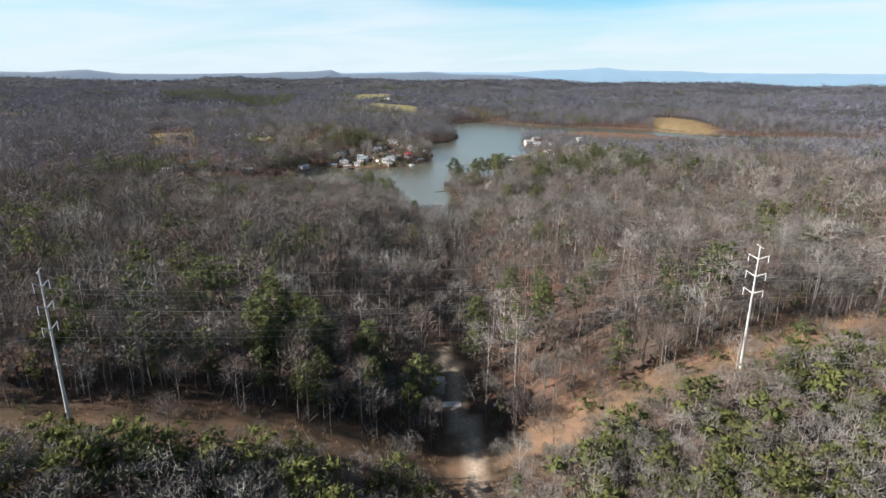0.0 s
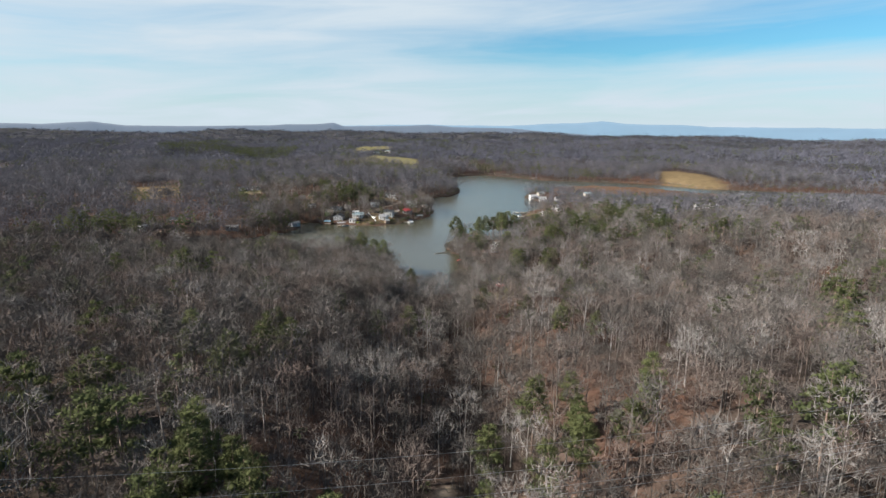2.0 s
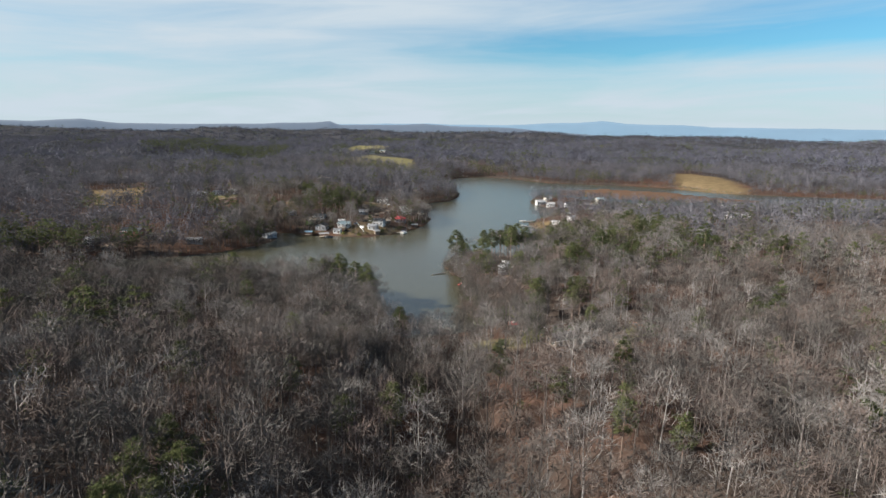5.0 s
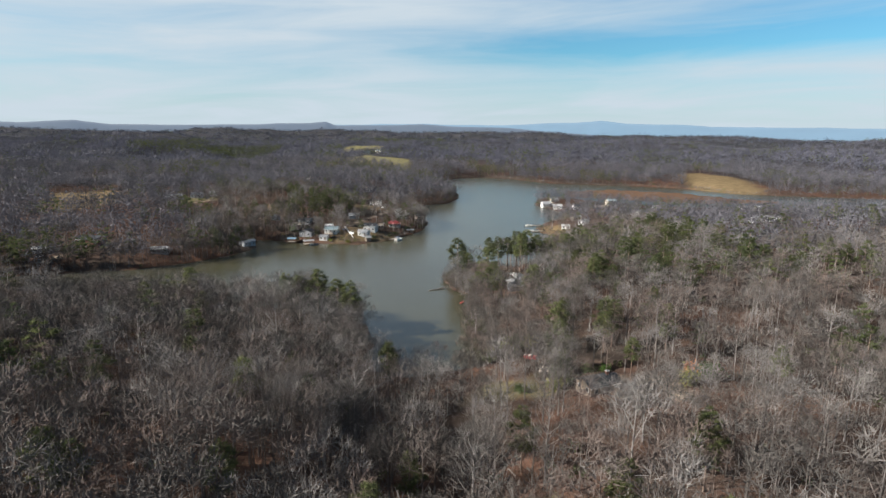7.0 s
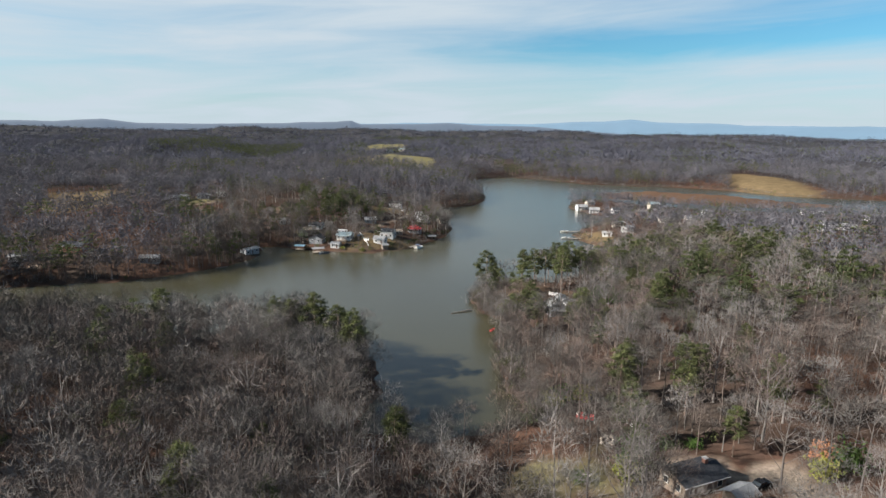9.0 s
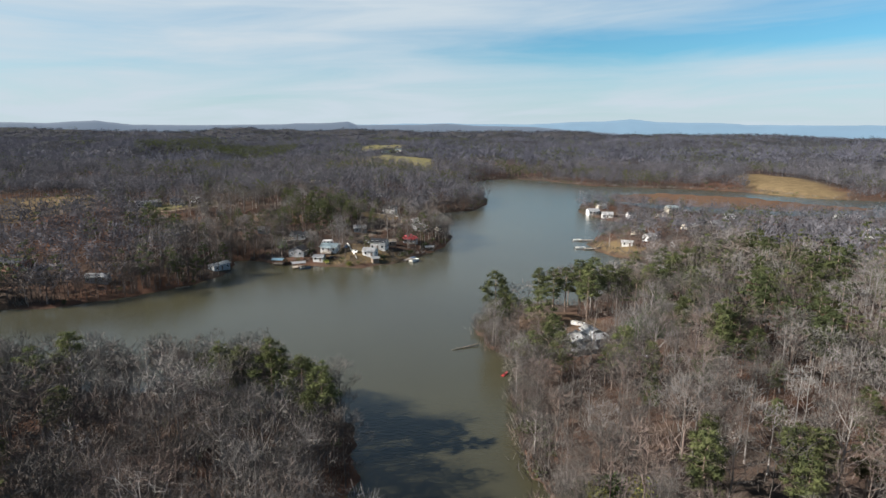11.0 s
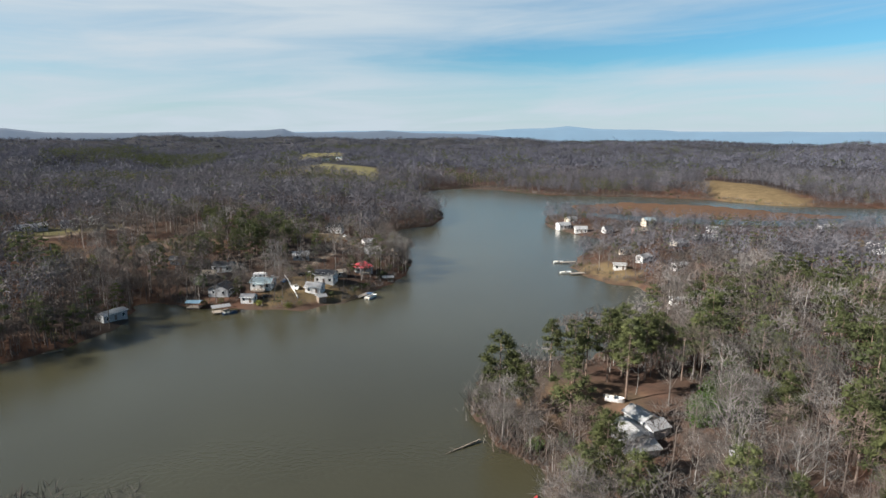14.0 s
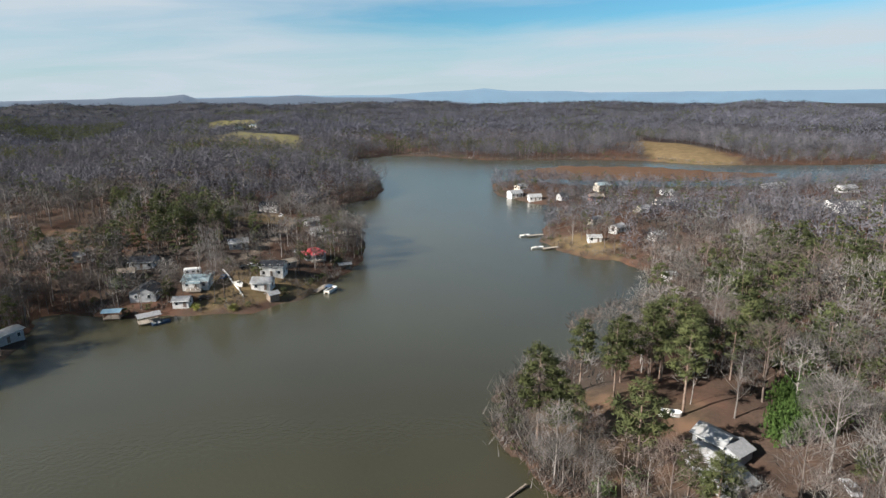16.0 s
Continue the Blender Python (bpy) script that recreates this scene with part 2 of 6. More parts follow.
def outside(x, y, poly):
    """Distance to a closed outline: positive outside, negative within."""
    x, y = np.asarray(x, float), np.asarray(y, float)
    best, inside = np.full(x.shape, 1e12), np.zeros(x.shape, bool)
    for (x0, y0), (x1, y1) in zip(poly, np.roll(poly, -1, 0)):
        dx, dy = x1 - x0, y1 - y0
        t = np.clip(((x - x0) * dx + (y - y0) * dy) / (dx * dx + dy * dy), 0, 1)
        best = np.minimum(best, (x - x0 - t * dx) ** 2 + (y - y0 - t * dy) ** 2)
        if y0 != y1:
            cross = ((y0 > y) != (y1 > y)) & (x < (x1 - x0) * (y - y0) / (y1 - y0) + x0)
            inside ^= cross
    return np.where(inside, -1, 1) * np.sqrt(best)


def near_line(x, y, pts):
    """Distance to an open line of points."""
    best = np.full(np.shape(x), 1e12)
    for (x0, y0), (x1, y1) in zip(pts[:-1], pts[1:]):
        dx, dy = x1 - x0, y1 - y0
        t = np.clip(((x - x0) * dx + (y - y0) * dy) / (dx * dx + dy * dy), 0, 1)
        best = np.minimum(best, (x - x0 - t * dx) ** 2 + (y - y0 - t * dy) ** 2)
    return np.sqrt(best)


RISES = [(395, 1010, 95, 13), (-130, 1220, 130, 25), (-315, 650, 95, 17), (-170, 1700, 200, 30)]


def shore(x, y):
    return outside(x, y, LAKE) + 1.6 * fbm(x, y, 22, 5, 3)


def height(x, y, d=None):
    x, y = np.asarray(x, float), np.asarray(y, float)
    d = shore(x, y) if d is None else d
    up = np.maximum(d, 0)
    land = 0.35 + 15.5 * (1 - np.exp(-up * 0.20 / 15.5)) + 0.062 * np.clip(300 - y, 0, 420) * np.clip(up / 80, 0, 1)
    land += fbm(x, y, 210, 1) * 4.0 * np.clip(up / 120, 0, 1) + fbm(x, y, 480, 12, 3) * 8 * np.clip((up - 60) / 300, 0, 1) + fbm(x, y, 1100, 2) * 20 * np.clip((up - 60) / 900, 0, 1)
    land += fbm(x, y, 30, 3, 2) * 0.45 * np.clip(up / 15, 0, 1)
    dv = np.maximum(np.abs(x - (8 - 17 * (y - 100) / 228)) - 6, 0)
    valley = np.clip((325 - y) * 0.042, 0.35, 20) + 24 * np.tanh(dv * 0.42 / 24)
    valley = np.where(y > 335, 99, valley)
    low = np.clip((x - 110) / 90, 0, 1) * np.clip((y - 560) / 80, 0, 1) * np.clip((1150 - y) / 100, 0, 1)
    land = land * (1 - 0.62 * low)
    for bx, by, br, bz in RISES:
        k = np.exp(-((x - bx) ** 2 + (y - by) ** 2) / br ** 2) * np.clip(up / 25, 0, 1)
        land = land * (1 - k) + bz * k
    land += 34 * np.clip((np.hypot(x, y) - 1700) / 2500, 0, 1) ** 1.3 * np.clip(1 - np.degrees(np.arctan2(x, np.maximum(y, 1))) / 40, 0, 1)
    h = np.minimum(land, valley)
    h = np.where(d < 0, -np.clip(-d * 0.22, 0.05, 4.0), h)
    m = outside(x, y, MARSH) if np.ndim(x) else outside(np.array([x]), np.array([y]), MARSH)[0]
    return np.where(m < 0, np.maximum(h, 0.22 + 0.12 * fbm(x, y, 9, 8, 2)), h)


def ground_z(x, y):
    return float(height(np.array([x]), np.array([y]))[0])


# ways and clearings
CORRIDOR = [(-320, 20), (64, 112), (300, 168)]
ROAD = [(8, 23), (8, 91), (7, 106), (5, 125), (2, 153)]
DRIVE = [(63, 289.7), (63, 297.7), (64, 304.7), (54, 303.2), (50.8, 308.3), (44, 309.2)]
LANE = [(-248.8, 440.4), (-220.8, 470.4), (-212.8, 486.4)]
WEST_LANE = [(-230, 628), (-222, 637), (-209, 661), (-186, 684)]
CLAY_PATCHES = [np.array(p, float) for p in ([(-216, 636), (-203, 642), (-168, 602), (-168, 580), (-178, 574), (-196, 604)], [(-172, 648), (-140, 652), (-122, 632), (-128, 612), (-158, 612)])]
CAPE_FLOOR = np.array([(8, 434), (18, 425), (30, 424), (34, 434), (46, 434), (47, 444), (40, 454), (26, 459), (11, 452)], float)
YARD_LANE = [(-103.4, 691), (-67.4, 701), (-47.4, 687), (-45.4, 657), (-54.7, 618.7), (-62.7, 590.7)]


def step(n, a, b):
    return np.clip((n - a) / (b - a), 0, 1)


def cover(x, y, d=None):
    """Land cover by place: dry grass, bare clay, gravel or paved way, each 0 to 1."""
    d = shore(x, y) if d is None else d
    rough = fbm(x, y, 12, 21, 3)
    tan = 0 * x
    for p in FIELD_TAN:
        tan = np.maximum(tan, step(-outside(x, y, p) + 4 * rough, -2, 3))
    green = 0 * x
    for p in FIELD_GREEN:
        green = np.maximum(green, step(-outside(x, y, p) + 5 * rough, -3, 4))
    c = near_line(x, y, CORRIDOR)
    clay = step(7.5 + 4 * rough - c, 0, 3)
    clay = np.maximum(clay, step(7 + 2 * rough - near_line(x, y, ROAD[:3]), 0, 3))
    for p in CLAY_PATCHES:
        clay = np.maximum(clay, step(-outside(x, y, p) + 3 * rough, -2, 3))
    clay = np.maximum(clay, step(-outside(x, y, CAPE_FLOOR) + 3 * rough, -2, 3))
    way = step(2.2 + 0.3 * rough - near_line(x, y, ROAD), 0, 0.5)
    way = np.maximum(way, step(2.6 + 0.5 * rough - near_line(x, y, DRIVE), 0, 0.6))
    way = np.maximum(way, step(1.7 + 0.3 * rough - np.minimum(np.minimum(near_line(x, y, LANE), near_line(x, y, WEST_LANE)), near_line(x, y, YARD_LANE)), 0, 0.8))
    marsh = step(-outside(x, y, MARSH) + rough, -1, 1)
    return tan, green, clay, way, marsh


HOUSES = []


def clearing(x, y, d=None):
    """1 where trees keep away."""
    tan, green, clay, way, marsh = cover(x, y, d)
    c = np.maximum.reduce([tan, green, step(4.5 + 1.5 * step(x, 0, 60) - near_line(x, y, CORRIDOR), 0, 2), way, marsh])
    c = np.maximum(c, step(4.0 - near_line(x, y, ROAD), 0, 1))
    c = np.maximum(c, (x < 4) & (x > -110) & (y < 92 + 0.2276 * x) & (fbm(x, y, 9, 83, 2) > -0.35))
    c = np.maximum(c, step(7 - np.hypot(x - 20, y - 306), 0, 2))
    c = np.maximum(c, step(14 - np.hypot((x - 35) * 0.75, y - 427), 0, 2))
    c = np.maximum(c, (x > 10) & (x < 80) & (y > 284) & (y < 313) & ((x < 30) | (x > 37)) & (fbm(x, y, 8, 82, 2) > -0.2))
    c = np.maximum(c, (x > -95) & (x < -14) & (y > 543) & (y < 608) & (fbm(x, y, 11, 77, 2) > -0.05))
    c = np.maximum(c, (x > -84) & (x < -16) & (y >= 608) & (y < 708) & (fbm(x, y, 14, 76, 2) > 0.0))
    c = np.maximum(c, (x > 84) & (x < 215) & (y > 572) & (y < 775) & (fbm(x, y, 15, 78, 2) > 0.60))
    c = np.maximum(c, (x > -5) & (x < 58) & (y > 404) & (y < 470) & (fbm(x, y, 9, 79, 2) > -0.02) & ((x > 12) | (y > 440) | (d is None) | (np.asarray(0.0 if d is None else d) > 5)))
    c = np.maximum(c, (x > 2) & (x < 38) & (y > 447) & (y < 482) & (fbm(x, y, 7, 85, 2) > -0.55))
    for p in CLAY_PATCHES:
        c = np.maximum(c, outside(x, y, p) < 0)
    c = np.maximum(c, (x > 5) & (x < 88) & (y > 262) & (y <= 286) & (fbm(x, y, 8, 80, 2) > np.where((y > 274) & ((x < 38) | (x > 54)), -0.2, 0.15)))
    c = np.maximum(c, (x > -24) & (x < 14) & (y > 304) & (y < 330) & (fbm(x, y, 7, 84, 2) > -0.1))
    c = np.maximum(c, (x > 24) & (x < 105) & (y > 313) & (y < 400) & (fbm(x, y, 8, 81, 2) > 0.55))
    for hx, hy, hr in HOUSES:
        c = np.maximum(c, np.hypot(x - hx, y - hy) < 0.8 * hr)
    return c


def grow(a, first, ratio, to):
    out = [a]
    s = first
    while abs(out[-1]) < abs(to):
        out.append(out[-1] + math.copysign(s, to))
        s *= ratio
    return out


def mesh_from(name, verts, faces, mats, index=None, attrs=None, smooth=False):
    """A mesh from arrays of places and of triangles or quads."""
    me = bpy.data.meshes.new(name)
    verts, faces = np.asarray(verts, np.float32), np.asarray(faces, np.int32)
    k = faces.shape[1]
    me.vertices.add(len(verts))
    me.vertices.foreach_set("co", verts.ravel())
    me.loops.add(faces.size)
    me.loops.foreach_set("vertex_index", faces.ravel())
    me.polygons.add(len(faces))
    me.polygons.foreach_set("loop_start", np.arange(0, faces.size, k, dtype=np.int32))
    me.polygons.foreach_set("loop_total", np.full(len(faces), k, np.int32))
    for m in mats:
        me.materials.append(m)
    if index is not None:
        me.polygons.foreach_set("material_index", np.asarray(index, np.int32))
    if smooth:
        me.polygons.foreach_set("use_smooth", np.ones(len(faces), bool))
    for key, values in (attrs or {}).items():
        a = me.attributes.new(key, "FLOAT", "POINT")
        a.data.foreach_set("value", np.asarray(values, np.float32))
    me.update(calc_edges=True)
    return me


def ground_material():
    m = bpy.data.materials.new("ground")
    m.use_nodes = True
    nt, nl = m.node_tree.nodes, m.node_tree.links
    bs = nt["Principled BSDF"]
    co = nt.new("ShaderNodeTexCoord")

    def tex(size, detail=6, rough=0.6):
        n = nt.new("ShaderNodeTexNoise")
        n.inputs["Scale"].default_value, n.inputs["Detail"].default_value, n.inputs["Roughness"].default_value = 1.0 / size, detail, rough
        nl.new(co.outputs["Object"], n.inputs["Vector"])
        return n.outputs["Fac"]

    def ramp(src, *stops):
        r = nt.new("ShaderNodeValToRGB")
        el = r.color_ramp.elements
        for i, (p, c) in enumerate(stops):
            e = el[i] if i < 2 else el.new(p)
            e.position, e.color = p, (*c, 1)
        nl.new(src, r.inputs[0])
        return r.outputs["Color"]

    def mix(fac, a, b):
        x = nt.new("ShaderNodeMix")
        x.data_type = "RGBA"
        nl.new(fac, x.inputs["Factor"])
        nl.new(a, x.inputs["A"])
        nl.new(b, x.inputs["B"])
        return x.outputs["Result"]

    def attr(name):
        a = nt.new("ShaderNodeAttribute")
        a.attribute_name = name
        return a.outputs["Fac"]

    fine, mid, big = tex(0.7), tex(7), tex(60)
    litter = mix(ramp(big, (0.4, (0, 0, 0)), (0.6, (1, 1, 1))), ramp(mid, (0.3, (0.052, 0.034, 0.026)), (0.7, (0.125, 0.069, 0.048))),
                 ramp(fine, (0.3, (0.046, 0.038, 0.032)), (0.7, (0.088, 0.068, 0.056))))
    tan = ramp(mid, (0.3, (0.120, 0.088, 0.050)), (0.7, (0.180, 0.132, 0.075)))
    green = ramp(mid, (0.3, (0.125, 0.115, 0.060)), (0.7, (0.180, 0.158, 0.086)))
    clay = ramp(mid, (0.36, (0.066, 0.050, 0.035)), (0.5, (0.108, 0.074, 0.051)), (0.66, (0.155, 0.096, 0.064)))
    way = ramp(fine, (0.3, (0.23, 0.183, 0.14)), (0.7, (0.39, 0.315, 0.25)))
    marsh = ramp(mid, (0.3, (0.090, 0.055, 0.038)), (0.7, (0.135, 0.084, 0.056)))
    c = litter
    # far ground coloured as closed woods, with the shade between crowns painted in
    canopy = mix(ramp(mid, (0.35, (0, 0, 0)), (0.65, (1, 1, 1))), ramp(tex(4), (0.3, (0.03, 0.03, 0.034)), (0.7, (0.062, 0.060, 0.068))), ramp(tex(90), (0.4, (0.03, 0.034, 0.03)), (0.6, (0.066, 0.064, 0.070))))
    for key, colour in (("canopy", canopy), ("grass", tan), ("meadow", green), ("clay", clay), ("reeds", marsh), ("way", way)):
        c = mix(attr(key), c, colour)
    nl.new(c, bs.inputs["Base Color"])
    bs.inputs["Roughness"].default_value = 1.0
    bs.inputs["Specular IOR Level"].default_value = 0.0
    b = nt.new("ShaderNodeBump")
    b.inputs["Strength"].default_value, b.inputs["Distance"].default_value = 0.6, 0.15
    nl.new(fine, b.inputs["Height"])
    nl.new(b.outputs[0], bs.inputs["Normal"])
    return m


xs = np.array(sorted(set(np.round(grow(-200, 4, 1.045, -5200)[1:] + list(np.arange(-200, 160, 3.2)) + grow(160, 4, 1.045, 5200), 3))))
ys = np.array(sorted(set(np.round(grow(-20, 6, 1.12, -2500)[1:] + list(np.arange(-20, 660, 3.2)) + grow(660, 4, 1.03, 5600), 3))))
GX, GY = np.meshgrid(xs, ys)
gx, gy = GX.ravel(), GY.ravel()
gd = shore(gx, gy)
gz = height(gx, gy, gd)
nx, ny = len(xs), len(ys)
q = (np.arange(ny - 1)[:, None] * nx + np.arange(nx - 1)).ravel()
tan_, green_, clay_, way_, marsh_ = cover(gx, gy, gd)
ground = new("ground", mesh_from("ground", np.stack([gx, gy, gz], 1), np.stack([q, q + 1, q + nx + 1, q + nx], 1), [ground_material()],
                                 attrs={"grass": tan_, "meadow": green_, "clay": clay_, "way": way_, "reeds": marsh_, "canopy": step(np.hypot(gx, gy), 1000, 1400)}, smooth=True))
tagged(ground, "rolling brown leaf-littered ground with clay and dry fields", "ground", kind="structure")


def water_material():
    m = bpy.data.materials.new("lake_water")
    m.use_nodes = True
    nt, nl = m.node_tree.nodes, m.node_tree.links
    bs = nt["Principled BSDF"]
    co = nt.new("ShaderNodeTexCoord")
    big = nt.new("ShaderNodeTexNoise")
    big.inputs["Scale"].default_value, big.inputs["Detail"].default_value = 0.012, 4
    nl.new(co.outputs["Object"], big.inputs["Vector"])
    r = nt.new("ShaderNodeValToRGB")
    r.color_ramp.elements[0].position, r.color_ramp.elements[0].color = 0.35, (0.040, 0.037, 0.021, 1)
    r.color_ramp.elements[1].position, r.color_ramp.elements[1].color = 0.65, (0.050, 0.047, 0.027, 1)
    nl.new(big.outputs["Fac"], r.inputs[0])
    nl.new(r.outputs["Color"], bs.inputs["Base Color"])
    n = nt.new("ShaderNodeTexNoise")
    n.inputs["Scale"].default_value, n.inputs["Detail"].default_value = 0.9, 3
    nl.new(co.outputs["Object"], n.inputs["Vector"])
    b = nt.new("ShaderNodeBump")
    b.inputs["Strength"].default_value, b.inputs["Distance"].default_value = 0.4, 0.12
    nl.new(n.outputs["Fac"], b.inputs["Height"])
    nl.new(b.outputs[0], bs.inputs["Normal"])
    bs.inputs["Roughness"].default_value = 0.22
    bs.inputs["IOR"].default_value = 1.55
    return m


wv = np.array([(-320, 300, 0), (650, 300, 0), (650, 1130, 0), (-320, 1130, 0)])
water = new("water", mesh_from("water", wv, [(0, 1, 2, 3)], [water_material()]))
tagged(water, "calm murky olive-brown lake water with soft ripples", "lake", kind="structure")


# far ridges along the horizon; their haze is put in as a blue glow
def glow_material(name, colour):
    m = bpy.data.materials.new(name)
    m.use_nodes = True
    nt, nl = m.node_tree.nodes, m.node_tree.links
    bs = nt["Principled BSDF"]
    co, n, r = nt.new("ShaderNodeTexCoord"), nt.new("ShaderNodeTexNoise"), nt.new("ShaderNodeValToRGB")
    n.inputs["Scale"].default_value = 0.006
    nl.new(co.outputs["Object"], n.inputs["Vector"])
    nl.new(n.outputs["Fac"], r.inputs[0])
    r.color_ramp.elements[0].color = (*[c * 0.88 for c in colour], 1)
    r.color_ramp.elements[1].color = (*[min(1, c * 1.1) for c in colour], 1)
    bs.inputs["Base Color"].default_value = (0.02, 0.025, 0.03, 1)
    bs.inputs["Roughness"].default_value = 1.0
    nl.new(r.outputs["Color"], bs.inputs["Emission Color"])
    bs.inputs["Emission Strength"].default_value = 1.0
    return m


def ridge(name, radius, peaks, seed, mat, base=-30, rough=4):
    """A long hill range round the horizon: peaks are (azimuth in degrees to the right, top in metres)."""
    az = np.linspace(-60, 62, 500)
    top = np.interp(az, [p[0] for p in peaks], [p[1] for p in peaks]) + rough * fbm(az * 10, az * 0, 60, seed, 4)
    a = np.radians(az)
    rings = []
    for dr, k in ((-260, 0.0), (-140, 0.55), (-50, 0.9), (0, 1.0), (120, 0.5), (200, 0.0)):
        rings.append(np.stack([(radius + dr) * np.sin(a), 150 + (radius + dr) * np.cos(a), base + (top - base) * k], 1))
    v = np.concatenate(rings)
    n = len(az)
    f = [(r * n + i, r * n + i + 1, (r + 1) * n + i + 1, (r + 1) * n + i) for r in range(len(rings) - 1) for i in range(n - 1)]
    ob = new(name, mesh_from(name, v, f, [mat], smooth=True))
    tagged(ob, "distant hazy blue mountain ridge along the horizon", "mountains", kind="structure")


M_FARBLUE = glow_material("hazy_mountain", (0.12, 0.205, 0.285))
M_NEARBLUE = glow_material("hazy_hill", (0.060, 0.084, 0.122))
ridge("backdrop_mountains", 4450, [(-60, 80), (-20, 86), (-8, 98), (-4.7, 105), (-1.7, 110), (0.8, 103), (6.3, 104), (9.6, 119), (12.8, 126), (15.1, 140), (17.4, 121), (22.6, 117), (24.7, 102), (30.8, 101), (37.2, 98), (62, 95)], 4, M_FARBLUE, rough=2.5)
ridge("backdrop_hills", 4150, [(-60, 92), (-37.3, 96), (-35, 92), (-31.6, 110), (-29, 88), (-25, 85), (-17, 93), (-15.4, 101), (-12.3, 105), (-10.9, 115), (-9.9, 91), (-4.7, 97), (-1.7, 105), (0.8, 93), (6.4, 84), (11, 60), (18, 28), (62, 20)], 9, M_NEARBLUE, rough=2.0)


# ---- trees ----
def tube(points, radii, sides):
    """Triangles of a tapered tube along points, open at the foot, closed in a tip."""
    pts = np.asarray(points, float)
    v, f = [], []
    n = len(pts)
    for i in range(n):
        t = pts[min(i + 1, n - 1)] - pts[max(i - 1, 0)]
        t = t / (np.linalg.norm(t) + 1e-9)
        u = np.cross(t, (0.3, 0.9, 0.1) if abs(t[2]) > 0.9 else (0, 0, 1))
        u /= np.linalg.norm(u) + 1e-9
        w = np.cross(t, u)
        if i == n - 1:
            v.append(pts[i][None])
        else:
            a = np.arange(sides) * 2 * math.pi / sides
            v.append(pts[i] + radii[i] * (np.cos(a)[:, None] * u + np.sin(a)[:, None] * w))
    for i in range(n - 2):
        for k in range(sides):
            a, b = i * sides + k, i * sides + (k + 1) % sides
            f += [(a, b, b + sides), (a, b + sides, a + sides)]
    tip = (n - 1) * sides
    for k in range(sides):
        f.append(((n - 2) * sides + k, (n - 2) * sides + (k + 1) % sides, tip))
    return np.concatenate(v), np.array(f)


def gather(pieces):
    """Joins (verts, triangles) pieces."""
    vs, fs, o = [], [], 0
    for v, f in pieces:
        vs.append(np.asarray(v, float))
        fs.append(np.asarray(f) + o)
        o += len(v)
    return np.concatenate(vs), np.concatenate(fs)


def unit(v):
    return v / (np.linalg.norm(v) + 1e-9)


def sliver(p, way, length, width, r):
    side = unit(np.cross(way, r.normal(size=3))) * width * 0.5
    return np.array([p - side, p + side, p + way * length]), np.array([(0, 1, 2)])


def shell(r, n, wide, low, high, jitter=0.12):
    """n places and outward directions, spread evenly over a rounded crown."""
    out = []
    for i in range(n):
        c = 1 - 1.75 * (i + 0.5) / n
        a = 2.39996 * i + r.uniform(-0.35, 0.35)
        s = math.sqrt(max(0.0, 1 - c * c))
        w = np.array([s * math.cos(a), s * math.sin(a), c])
        k = 1 + r.normal(0, jitter)
        out.append((np.array([w[0] * wide * k, w[1] * wide * k, (low + high) / 2 + w[2] * (high - low) / 2 * k]), w))
    return out


def strip(p, q, width, r):
    """A thin bough: two triangles that taper from p to q."""
    way = unit(q - p)
    side = unit(np.cross(way, r.normal(size=3))) * width * 0.5
    return np.array([p - side, p + side, q + side * 0.4, q - side * 0.4]), np.array([(0, 1, 2), (0, 2, 3)])


def spray(p, out, length, width, r, lift=0.45, lean=0.6, turn=0.38):
    """A twig on the skin of a crown: it sweeps outwards and aslant, its flat side to the outside."""
    along = unit(np.cross(out, r.normal(size=3)))
    way = unit(out * lean + along * r.uniform(0.3, 0.9) + np.array([0, 0, lift]))
    side = unit(np.cross(way, out + r.normal(0, turn, 3))) * width * 0.5
    q = p - way * length * 0.35
    return np.array([q - side, q + side, p + way * length * 0.65]), np.array([(0, 1, 2)])


